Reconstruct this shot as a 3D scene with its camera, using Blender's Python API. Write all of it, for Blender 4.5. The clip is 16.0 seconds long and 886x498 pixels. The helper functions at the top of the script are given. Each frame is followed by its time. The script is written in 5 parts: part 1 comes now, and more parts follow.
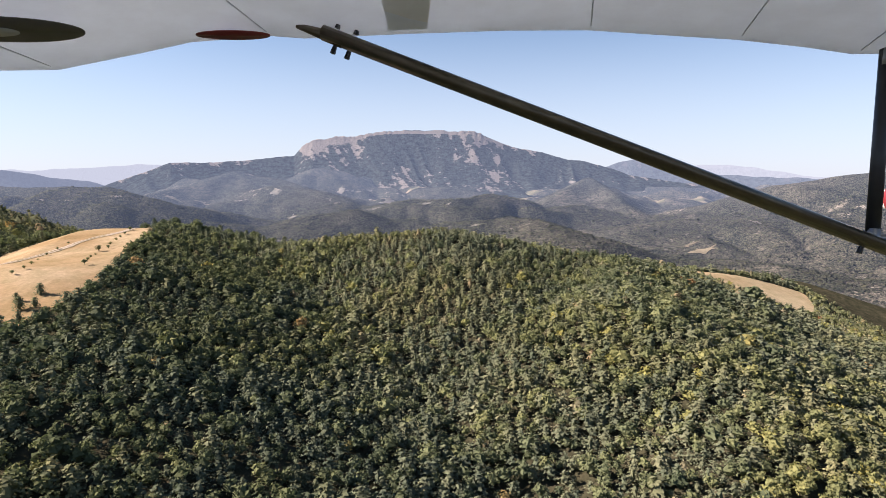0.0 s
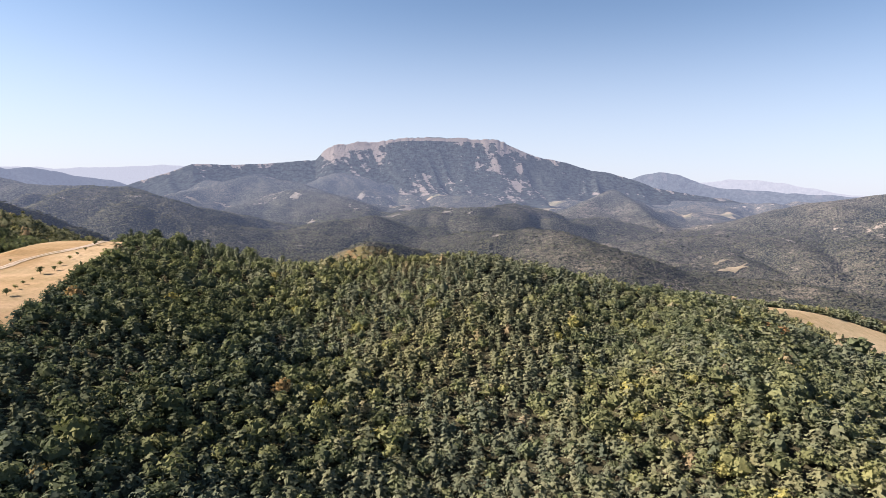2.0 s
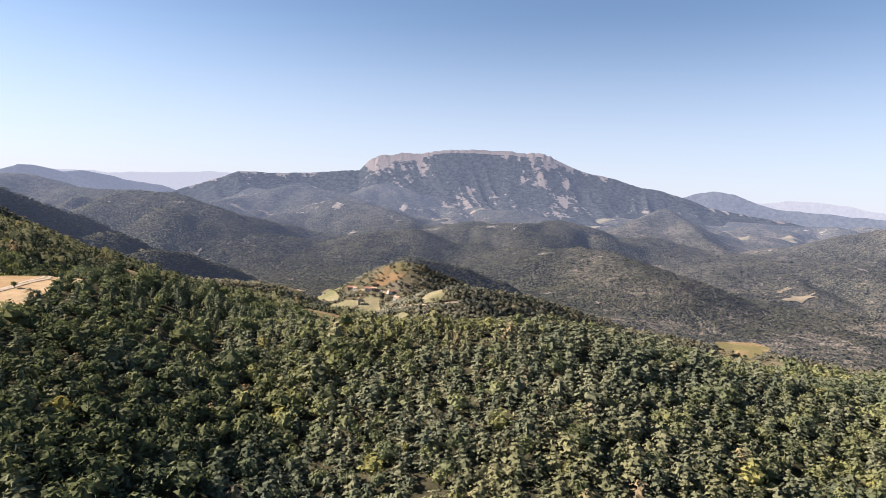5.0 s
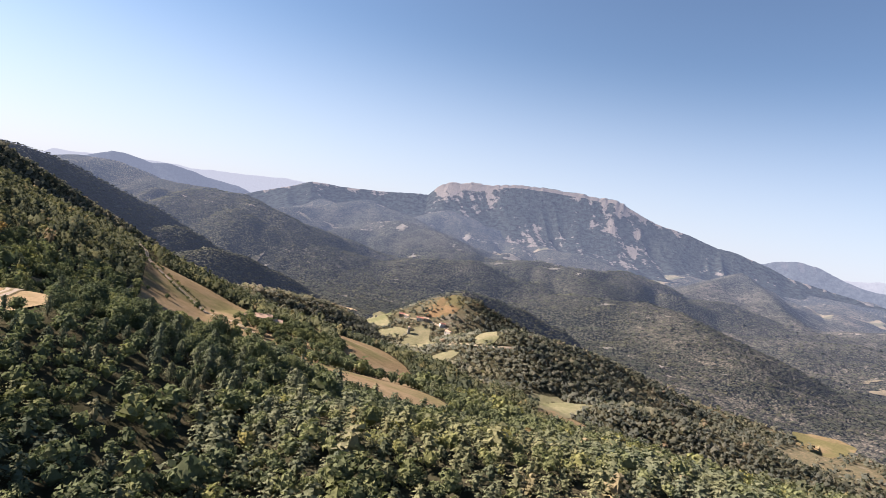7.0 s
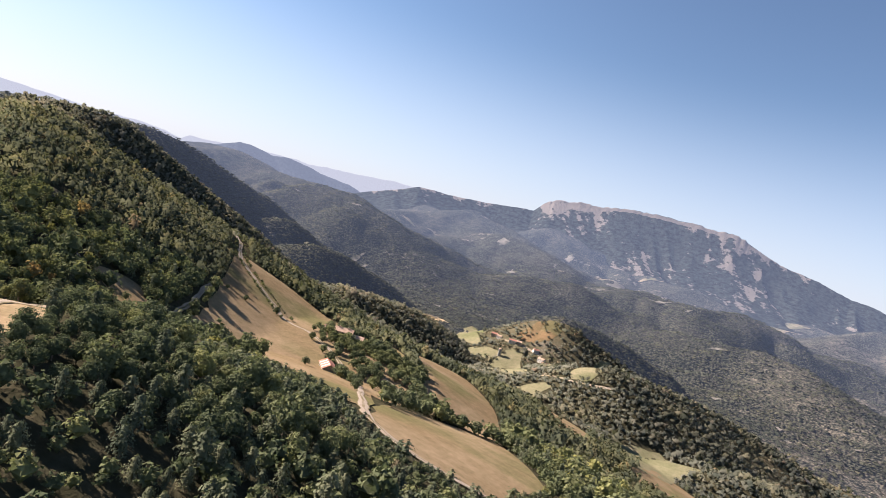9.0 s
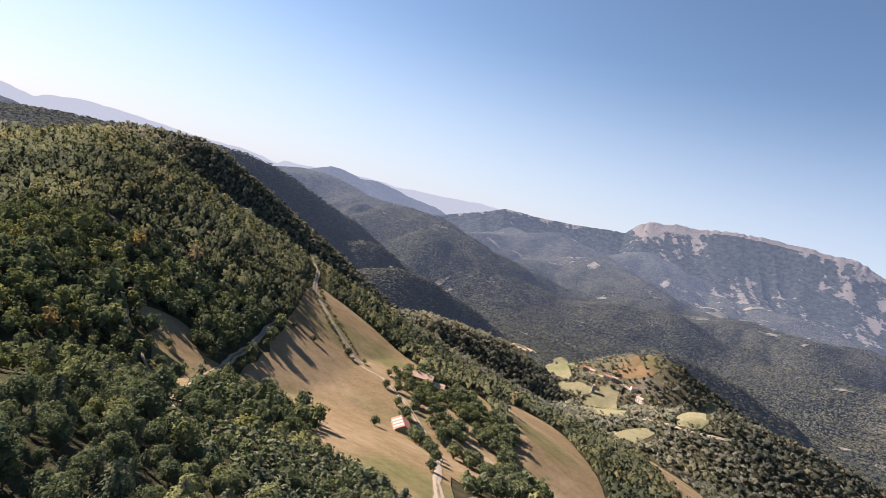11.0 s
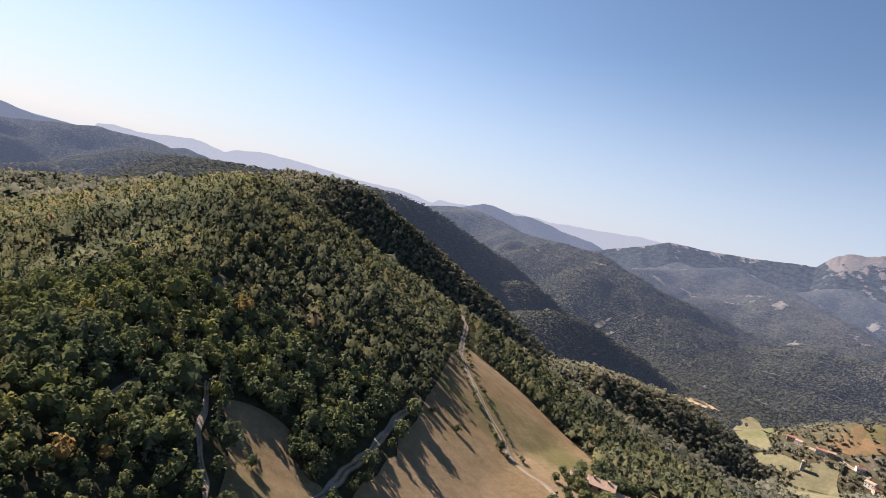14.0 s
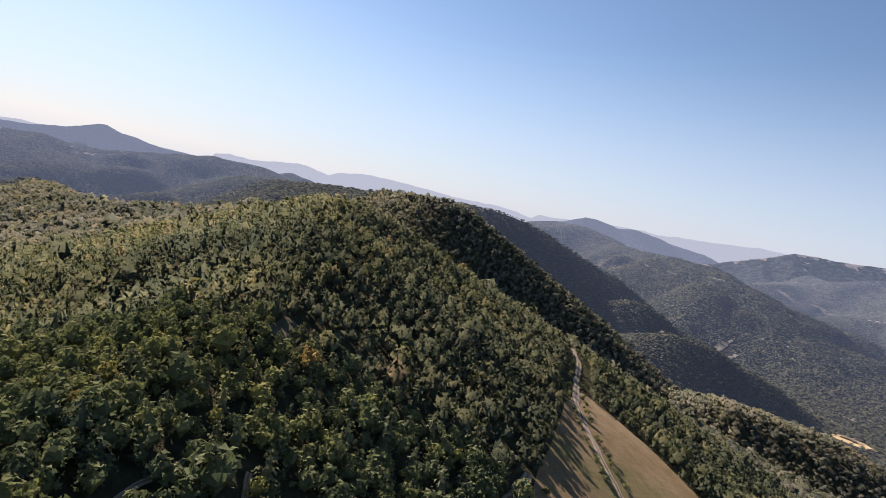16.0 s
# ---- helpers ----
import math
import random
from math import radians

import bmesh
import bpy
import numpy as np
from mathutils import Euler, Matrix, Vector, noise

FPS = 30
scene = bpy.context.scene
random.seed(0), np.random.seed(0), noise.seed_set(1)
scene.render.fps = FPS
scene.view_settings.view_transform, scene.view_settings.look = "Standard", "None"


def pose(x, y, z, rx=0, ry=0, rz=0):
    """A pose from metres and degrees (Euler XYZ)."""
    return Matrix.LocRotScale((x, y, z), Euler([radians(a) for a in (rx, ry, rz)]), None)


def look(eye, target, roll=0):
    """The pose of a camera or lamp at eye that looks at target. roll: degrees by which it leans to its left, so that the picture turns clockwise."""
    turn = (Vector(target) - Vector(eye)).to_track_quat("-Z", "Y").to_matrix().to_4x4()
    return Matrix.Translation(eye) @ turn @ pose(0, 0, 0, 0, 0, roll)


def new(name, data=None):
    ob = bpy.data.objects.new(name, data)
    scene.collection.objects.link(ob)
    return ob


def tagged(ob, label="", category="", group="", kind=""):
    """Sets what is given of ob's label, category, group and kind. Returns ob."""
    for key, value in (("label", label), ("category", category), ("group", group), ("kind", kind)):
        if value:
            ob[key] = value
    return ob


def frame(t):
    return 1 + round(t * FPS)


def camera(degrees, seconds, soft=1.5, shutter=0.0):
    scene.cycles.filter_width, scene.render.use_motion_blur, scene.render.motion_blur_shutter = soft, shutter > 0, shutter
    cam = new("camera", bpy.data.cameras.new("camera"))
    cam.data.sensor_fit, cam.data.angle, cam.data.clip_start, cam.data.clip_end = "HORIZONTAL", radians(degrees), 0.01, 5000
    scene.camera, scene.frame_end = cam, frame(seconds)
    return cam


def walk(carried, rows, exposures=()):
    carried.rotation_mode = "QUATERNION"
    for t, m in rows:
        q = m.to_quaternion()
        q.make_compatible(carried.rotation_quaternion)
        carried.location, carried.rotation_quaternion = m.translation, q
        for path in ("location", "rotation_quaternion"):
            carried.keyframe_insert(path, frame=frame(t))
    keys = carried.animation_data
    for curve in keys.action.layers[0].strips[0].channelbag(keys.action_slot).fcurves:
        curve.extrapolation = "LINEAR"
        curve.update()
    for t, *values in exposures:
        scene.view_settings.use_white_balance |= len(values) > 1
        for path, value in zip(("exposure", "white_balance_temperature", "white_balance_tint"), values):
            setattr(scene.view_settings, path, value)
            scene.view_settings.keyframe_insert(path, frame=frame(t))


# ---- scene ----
cam = camera(73.0, 16.0, soft=0.75)
EYE = 300.0
# seconds, place against the first eye, turn, tilt and lean
PATH = [
    (0.0, 0.00, 0.00, 0.00, 0.03, -6.98, -0.02),
    (0.5, -0.83, 13.17, 0.44, 0.52, -6.86, -0.70),
    (1.0, -1.79, 26.32, 0.90, 0.94, -6.72, -1.00),
    (1.5, -2.88, 39.44, 1.40, 1.43, -6.54, -1.18),
    (2.0, -4.10, 52.52, 1.93, 2.01, -6.29, -1.48),
    (2.5, -5.46, 65.56, 2.50, 2.61, -6.03, -2.18),
    (3.0, -6.98, 78.55, 3.10, 3.12, -5.82, -2.22),
    (3.5, -8.66, 91.50, 3.76, 3.51, -5.47, -2.22),
    (4.0, -10.49, 104.42, 4.47, 4.34, -5.36, -2.46),
    (4.5, -12.50, 117.33, 5.27, 5.17, -5.35, -2.64),
    (5.0, -14.70, 130.22, 6.15, 6.08, -5.28, -3.02),
    (5.5, -17.11, 143.09, 7.12, 7.16, -4.99, -3.88),
    (6.0, -19.77, 155.91, 8.17, 8.52, -4.45, -5.43),
    (6.5, -22.71, 168.68, 9.27, 10.24, -3.75, -7.65),
    (7.0, -25.98, 181.36, 10.39, 12.35, -3.16, -10.10),
    (7.5, -29.63, 193.94, 11.48, 14.58, -3.26, -11.61),
    (8.0, -33.71, 206.37, 12.51, 17.18, -3.47, -12.35),
    (8.5, -38.26, 218.63, 13.46, 19.84, -3.85, -14.09),
    (9.0, -43.31, 230.68, 14.30, 22.47, -4.29, -15.58),
    (9.5, -48.87, 242.52, 15.05, 24.85, -4.56, -16.29),
    (10.0, -54.93, 254.11, 15.73, 26.97, -4.63, -16.20),
    (10.5, -61.48, 265.44, 16.33, 28.94, -4.58, -15.73),
    (11.0, -68.50, 276.50, 16.87, 30.95, -4.49, -15.42),
    (11.5, -75.95, 287.28, 17.38, 33.15, -4.45, -15.63),
    (12.0, -83.81, 297.76, 17.85, 35.53, -4.49, -16.23),
    (12.5, -92.06, 307.95, 18.30, 38.03, -4.51, -16.42),
    (13.0, -100.68, 317.84, 18.73, 40.51, -4.49, -14.94),
    (13.5, -109.67, 327.40, 19.14, 43.13, -4.65, -13.93),
    (14.0, -119.01, 336.63, 19.51, 45.87, -4.84, -13.57),
    (14.5, -128.68, 345.50, 19.85, 48.44, -4.89, -13.76),
    (15.0, -138.67, 354.00, 20.15, 50.78, -5.02, -13.62),
    (15.5, -148.98, 362.13, 20.40, 53.12, -5.23, -12.82),
    (16.0, -159.60, 369.88, 20.62, 55.44, -5.40, -11.62),
]
EXPOSURE = [(0.0, 1.95, 6720, 21), (4.0, 1.95, 6720, 21), (6.5, 1.94, 6720, 21), (9.0, 1.92, 6720, 21), (12.5, 1.78, 6680, 21), (16.0, 1.64, 6680, 21)]   # it darkens as it turns to the sun
walk(cam, [(t, pose(x, y, EYE + z, 90 + tilt, lean, turn)) for t, x, y, z, turn, tilt, lean in PATH], EXPOSURE)

# ---------------------------------------------------------------- sun and sky
SUN_TURN, SUN_HIGH = 91.0, 32.0      # degrees to the left of ahead, degrees up
world = bpy.data.worlds.new("sky")
scene.world = world
world.use_nodes = True
sky_nodes = world.node_tree
sky = sky_nodes.nodes.new("ShaderNodeTexSky")
sky.sky_type, sky.sun_disc = "NISHITA", False
sky.sun_elevation, sky.sun_rotation = radians(SUN_HIGH), radians(-SUN_TURN)
sky.altitude, sky.air_density, sky.dust_density, sky.ozone_density = 900, 1.0, 0.35, 1.1
# thin bright haze that lies along the horizon all round
sky_way = sky_nodes.nodes.new("ShaderNodeTexCoord")
sky_axes = sky_nodes.nodes.new("ShaderNodeSeparateXYZ")
sky_nodes.links.new(sky_way.outputs["Generated"], sky_axes.inputs[0])
sky_haze = sky_nodes.nodes.new("ShaderNodeMapRange")
sky_haze.interpolation_type = "SMOOTHSTEP"
for key, value in (("From Min", -0.02), ("From Max", 0.30), ("To Min", 0.74), ("To Max", 0.0)):
    sky_haze.inputs[key].default_value = value
sky_nodes.links.new(sky_axes.outputs["Z"], sky_haze.inputs["Value"])
sky_mix = sky_nodes.nodes.new("ShaderNodeMix")
sky_mix.data_type = "RGBA"
sky_mix.inputs[7].default_value = (5.35, 6.25, 7.75, 1)
sky_nodes.links.new(sky_haze.outputs["Result"], sky_mix.inputs[0])
sky_clear = sky_nodes.nodes.new("ShaderNodeMix")       # clear azure above the haze
sky_clear.data_type, sky_clear.blend_type = "RGBA", "MULTIPLY"
sky_clear.inputs[0].default_value = 1.0
sky_clear.inputs[7].default_value = (0.90, 1.04, 1.10, 1)
sky_nodes.links.new(sky.outputs[0], sky_clear.inputs[6])
sky_nodes.links.new(sky_clear.outputs[2], sky_mix.inputs[6])
sky_nodes.links.new(sky_mix.outputs[2], sky_nodes.nodes["Background"].inputs[0])
sky_nodes.nodes["Background"].inputs[1].default_value = 0.0350
sun_data = bpy.data.lights.new("sun", "SUN")
sun_data.energy, sun_data.angle, sun_data.color = 4.5, radians(0.53), (1.0, 0.91, 0.80)
sun = new("sun", sun_data)
sun_way = Vector((-math.sin(radians(SUN_TURN)) * math.cos(radians(SUN_HIGH)), math.cos(radians(SUN_TURN)) * math.cos(radians(SUN_HIGH)), math.sin(radians(SUN_HIGH))))
sun.matrix_world = look(Vector((0, 0, EYE + 400)), Vector((0, 0, EYE + 400)) - sun_way)

# ---------------------------------------------------------------- materials


def material(name, rough=0.85):
    m = bpy.data.materials.new(name)
    m.use_nodes = True
    tree = m.node_tree
    shade = tree.nodes["Principled BSDF"]
    shade.inputs["Roughness"].default_value = rough
    shade.inputs["Specular IOR Level"].default_value = 0.0
    return m, tree, shade


def node(tree, kind, **inputs):
    n = tree.nodes.new(kind)
    for key, value in inputs.items():
        n.inputs[key.replace("_", " ")].default_value = value
    return n


def place_noise(tree, scale, detail=4.0, rough=0.55, what="Position"):
    geo = tree.nodes.new("ShaderNodeNewGeometry")
    n = node(tree, "ShaderNodeTexNoise", Scale=scale, Detail=detail, Roughness=rough)
    tree.links.new(geo.outputs[what], n.inputs["Vector"])
    return n.outputs["Fac"]


def ramp(tree, fac, stops):
    n = tree.nodes.new("ShaderNodeValToRGB")
    while len(n.color_ramp.elements) < len(stops):
        n.color_ramp.elements.new(0.5)
    for e, (at, colour) in zip(n.color_ramp.elements, stops):
        e.position, e.color = at, (*colour, 1)
    tree.links.new(fac, n.inputs["Fac"])
    return n.outputs["Color"]


def blend(tree, fac, a, b, mode="MIX"):
    n = tree.nodes.new("ShaderNodeMix")
    n.data_type, n.blend_type = "RGBA", mode
    for socket, value in ((n.inputs[0], fac), (n.inputs[6], a), (n.inputs[7], b)):
        if isinstance(value, (int, float)):
            socket.default_value = value
        elif isinstance(value, tuple):
            socket.default_value = (*value, 1)
        else:
            tree.links.new(value, socket)
    return n.outputs[2]


def threshold(tree, fac, low, high):
    n = tree.nodes.new("ShaderNodeMapRange")
    n.interpolation_type = "SMOOTHSTEP"
    n.inputs["From Min"].default_value, n.inputs["From Max"].default_value = low, high
    tree.links.new(fac, n.inputs["Value"])
    return n.outputs["Result"]


def attribute(tree, name):
    n = tree.nodes.new("ShaderNodeAttribute")
    n.attribute_name = name
    return n.outputs["Fac"]


def bump(tree, shade, fac, strength, distance):
    n = node(tree, "ShaderNodeBump", Strength=strength, Distance=distance)
    tree.links.new(fac, n.inputs["Height"])
    tree.links.new(n.outputs["Normal"], shade.inputs["Normal"])


def foliage(name, stops, through_share=0.13):
    """Leaves: each tree has its own tint, broken up by patches and by the twigs."""
    m, tree, shade = material(name, 0.75)
    colour = ramp(tree, attribute(tree, "tint"), stops)
    colour = blend(tree, threshold(tree, place_noise(tree, 0.02, 3), 0.42, 0.62), colour, blend(tree, 1.0, colour, (1.14, 1.07, 0.92), "MULTIPLY"))
    fine = threshold(tree, place_noise(tree, 1.6, 2), 0.3, 0.7)
    colour = blend(tree, fine, blend(tree, 1.0, colour, (0.84, 0.85, 0.84), "MULTIPLY"), blend(tree, 1.0, colour, (1.12, 1.12, 1.10), "MULTIPLY"))
    tree.links.new(colour, shade.inputs["Base Color"])
    thin = tree.nodes.new("ShaderNodeBsdfTranslucent")
    tree.links.new(blend(tree, 1.0, colour, (0.98, 1.08, 0.84), "MULTIPLY"), thin.inputs["Color"])
    both = tree.nodes.new("ShaderNodeMixShader")
    both.inputs[0].default_value = through_share
    tree.links.new(shade.outputs[0], both.inputs[1])
    tree.links.new(thin.outputs[0], both.inputs[2])
    tree.links.new(both.outputs[0], tree.nodes["Material Output"].inputs["Surface"])
    return m


def bark(name, dark, light):
    m, tree, shade = material(name, 0.9)
    f = place_noise(tree, 3.0, 5)
    tree.links.new(ramp(tree, f, [(0.3, dark), (0.7, light)]), shade.inputs["Base Color"])
    bump(tree, shade, f, 0.6, 0.05)
    return m


def haze_glow(m):
    """Paints haze into far materials as emission, stronger with distance and towards the sun."""
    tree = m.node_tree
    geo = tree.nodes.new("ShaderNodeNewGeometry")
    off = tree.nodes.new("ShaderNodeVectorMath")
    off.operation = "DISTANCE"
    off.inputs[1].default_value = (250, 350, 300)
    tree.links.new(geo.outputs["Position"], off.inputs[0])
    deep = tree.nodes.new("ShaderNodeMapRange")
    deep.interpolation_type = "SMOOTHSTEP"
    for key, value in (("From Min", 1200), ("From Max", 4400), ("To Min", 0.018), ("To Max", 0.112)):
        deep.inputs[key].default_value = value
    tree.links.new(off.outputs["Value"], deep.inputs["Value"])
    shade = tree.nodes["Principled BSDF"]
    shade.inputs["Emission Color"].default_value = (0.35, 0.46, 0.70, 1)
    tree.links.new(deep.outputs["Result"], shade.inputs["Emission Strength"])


oak_leaves = foliage("oak_leaves", [(0.0, (0.068, 0.084, 0.052)), (0.45, (0.112, 0.127, 0.07)), (0.8, (0.172, 0.18, 0.087)), (0.95, (0.205, 0.198, 0.074)), (1.0, (0.228, 0.129, 0.074))], 0.25)
pine_needles = foliage("pine_needles", [(0.0, (0.075, 0.092, 0.065)), (0.5, (0.119, 0.13, 0.083)), (0.85, (0.162, 0.166, 0.103)), (1.0, (0.201, 0.163, 0.106))], 0.18)
hill_leaves = foliage("hill_leaves", [(0.0, (0.062, 0.075, 0.052)), (0.5, (0.100, 0.110, 0.070)), (0.9, (0.160, 0.160, 0.092)), (1.0, (0.20, 0.15, 0.09))], 0.22)
# valley leaves: greyer, bluer base colours with the haze painted in
hazed_leaves = foliage("hazed_leaves", [(0.0, (0.074, 0.085, 0.070)), (0.5, (0.128, 0.132, 0.106)), (0.9, (0.190, 0.183, 0.142)), (1.0, (0.20, 0.15, 0.11))], 0.28)
far_slope_leaves = foliage("far_slope_leaves", [(0.0, (0.040, 0.047, 0.037)), (0.5, (0.060, 0.064, 0.049)), (1.0, (0.080, 0.081, 0.062))], 0.2)
haze_glow(far_slope_leaves)
wood = bark("bark", (0.09, 0.07, 0.05), (0.22, 0.18, 0.14))


def ground_material(name, woods=0.0):
    """Leaf litter under trees, scrub and stony ground where it is open; woods: how far painted crowns too small to part
    cover it.
    """
    m, tree, shade = material(name)
    patch = place_noise(tree, 0.011, 6, 0.62)
    fine = place_noise(tree, 0.25, 5, 0.6)
    geo = tree.nodes.new("ShaderNodeNewGeometry")
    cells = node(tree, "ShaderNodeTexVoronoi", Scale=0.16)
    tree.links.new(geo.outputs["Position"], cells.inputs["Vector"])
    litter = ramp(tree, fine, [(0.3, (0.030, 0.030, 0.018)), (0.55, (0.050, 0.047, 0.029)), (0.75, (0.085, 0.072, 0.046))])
    # crown cells: lit tops and the shade of the gaps painted as colour
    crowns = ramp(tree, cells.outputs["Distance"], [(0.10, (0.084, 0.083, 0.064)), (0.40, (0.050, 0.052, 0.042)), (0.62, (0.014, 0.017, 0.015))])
    # uneven tone for tree kinds, with shadows painted into its darker patches
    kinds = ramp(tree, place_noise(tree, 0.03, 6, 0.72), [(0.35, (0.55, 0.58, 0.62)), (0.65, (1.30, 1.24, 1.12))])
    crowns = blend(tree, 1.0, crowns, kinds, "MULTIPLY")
    scree = ramp(tree, fine, [(0.3, (0.14, 0.12, 0.095)), (0.7, (0.28, 0.245, 0.195))])
    scrub = ramp(tree, place_noise(tree, 0.16, 6, 0.72), [(0.40, (0.070, 0.068, 0.052)), (0.54, (0.130, 0.114, 0.088)), (0.62, (0.185, 0.157, 0.122)), (0.70, (0.29, 0.245, 0.19))] if woods else [(0.38, (0.085, 0.082, 0.052)), (0.54, (0.13, 0.112, 0.070)), (0.64, (0.18, 0.132, 0.085)), (0.72, (0.28, 0.235, 0.175))])
    open_land = attribute(tree, "open")
    loose = blend(tree, threshold(tree, patch, 0.60, 0.72), scrub, scree)
    if woods:
        loose = blend(tree, threshold(tree, place_noise(tree, 0.05, 5, 0.7), 0.40, 0.58), crowns, loose)
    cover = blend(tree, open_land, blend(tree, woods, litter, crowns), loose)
    if woods:
        # small clearings, rock outcrops and eroded banks strewn over the slopes
        near_by = threshold(tree, place_noise(tree, 0.0035, 3, 0.5), 0.51, 0.66)
        spots = threshold(tree, place_noise(tree, 0.024, 6, 0.74), 0.573, 0.610)
        both = node(tree, "ShaderNodeMath")
        both.operation = "MULTIPLY"
        tree.links.new(near_by, both.inputs[0])
        tree.links.new(spots, both.inputs[1])
        cover = blend(tree, both.outputs[0], cover, ramp(tree, place_noise(tree, 0.05, 4), [(0.35, (0.12, 0.106, 0.080)), (0.65, (0.23, 0.205, 0.172))]))
    tree.links.new(cover, shade.inputs["Base Color"])
    if woods:
        dome = node(tree, "ShaderNodeMath")
        dome.operation = "MULTIPLY"
        dome.inputs[1].default_value = -1.0
        tree.links.new(cells.outputs["Distance"], dome.inputs[0])
        bump(tree, shade, dome.outputs[0], 1.0, 5.0)
    else:
        bump(tree, shade, fine, 0.7, 1.2)
    return m


def field_material(name, dry, worn, green):
    m, tree, shade = material(name, 0.95)
    broad, fine = place_noise(tree, 0.018, 4), place_noise(tree, 0.9, 5, 0.65)
    geo = tree.nodes.new("ShaderNodeNewGeometry")
    wave = node(tree, "ShaderNodeTexWave", Scale=0.11, Distortion=2.5, Detail=2.0)
    tree.links.new(geo.outputs["Position"], wave.inputs["Vector"])
    colour = blend(tree, threshold(tree, broad, 0.40, 0.62), dry, worn)
    colour = blend(tree, threshold(tree, place_noise(tree, 0.012, 3, 0.5), 0.52, 0.66), colour, green)
    colour = blend(tree, 0.07, colour, blend(tree, wave.outputs["Fac"], (0.55, 0.55, 0.5), (1.2, 1.15, 1.1)), "MULTIPLY")
    colour = blend(tree, 0.55, colour, ramp(tree, fine, [(0.25, (0.6, 0.58, 0.5)), (0.75, (1.25, 1.22, 1.15))]), "MULTIPLY")
    colour = blend(tree, 0.7, colour, ramp(tree, place_noise(tree, 0.16, 6, 0.7), [(0.34, (0.72, 0.76, 0.66)), (0.66, (1.2, 1.16, 1.14))]), "MULTIPLY")
    tree.links.new(colour, shade.inputs["Base Color"])
    bump(tree, shade, fine, 0.5, 0.25)
    return m


ground_mat = ground_material("ground")
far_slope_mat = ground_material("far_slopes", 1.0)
haze_glow(far_slope_mat)
hay = field_material("dry_meadow", (0.186, 0.139, 0.088), (0.224, 0.171, 0.114), (0.132, 0.122, 0.064))
stubble = field_material("stubble", (0.235, 0.170, 0.102), (0.31, 0.244, 0.168), (0.195, 0.135, 0.076))
pasture = field_material("green_pasture", (0.15, 0.145, 0.094), (0.18, 0.168, 0.112), (0.112, 0.118, 0.068))
# straw, lightened in colour for the sun that the ridge field's slope misses
straw = field_material("straw", (0.36, 0.285, 0.185), (0.42, 0.34, 0.23), (0.30, 0.23, 0.14))
heath = field_material("heath", (0.150, 0.112, 0.068), (0.195, 0.128, 0.078), (0.100, 0.092, 0.052))
grey_rock = field_material("grey_rock", (0.15, 0.14, 0.125), (0.24, 0.225, 0.20), (0.09, 0.085, 0.06))
far_field = field_material("far_field", (0.125, 0.110, 0.082), (0.165, 0.142, 0.108), (0.085, 0.086, 0.060))
far_scree = field_material("far_scree", (0.118, 0.112, 0.104), (0.160, 0.151, 0.140), (0.072, 0.072, 0.060))
# far fields and scree get the same emission as painted haze
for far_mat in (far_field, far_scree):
    haze_glow(far_mat)



def lane_material():
    m, tree, shade = material("dirt_track", 0.95)
    fine, broad = place_noise(tree, 1.1, 5, 0.65), place_noise(tree, 0.06, 4)
    mask = node(tree, "ShaderNodeMath")
    mask.operation = "ADD"
    tree.links.new(attribute(tree, "rut"), mask.inputs[0])
    tree.links.new(broad, mask.inputs[1])
    dust = ramp(tree, fine, [(0.3, (0.22, 0.18, 0.138)), (0.7, (0.35, 0.298, 0.238))])
    grass = ramp(tree, fine, [(0.3, (0.09, 0.082, 0.045)), (0.7, (0.20, 0.16, 0.09))])
    tree.links.new(blend(tree, threshold(tree, mask.outputs[0], 0.72, 0.98), grass, dust), shade.inputs["Base Color"])
    bump(tree, shade, fine, 0.6, 0.2)
    return m


track = lane_material()
# ---------------------------------------------------------------- landform
BASE = 300.0          # height of the first eye above the datum


def lattice(ix, iy, seed):
    n = (ix * 374761393 + iy * 668265263 + seed * 1442695041) & 0x7FFFFFFF
    n = ((n ^ (n >> 13)) * 1274126177) & 0x7FFFFFFF
    return ((n ^ (n >> 16)) & 0xFFFF) / 65535.0


def value_noise(x, y, size, seed):
    """Smooth noise in -1 .. 1 with features of that size in metres."""
    u, v = np.asarray(x) / size, np.asarray(y) / size
    iu, iv = np.floor(u).astype(np.int64), np.floor(v).astype(np.int64)
    fu, fv = u - iu, v - iv
    fu, fv = fu * fu * (3 - 2 * fu), fv * fv * (3 - 2 * fv)
    a, b = lattice(iu, iv, seed), lattice(iu + 1, iv, seed)
    c, d = lattice(iu, iv + 1, seed), lattice(iu + 1, iv + 1, seed)
    return 2 * ((a + (b - a) * fu) * (1 - fv) + (c + (d - c) * fu) * fv) - 1


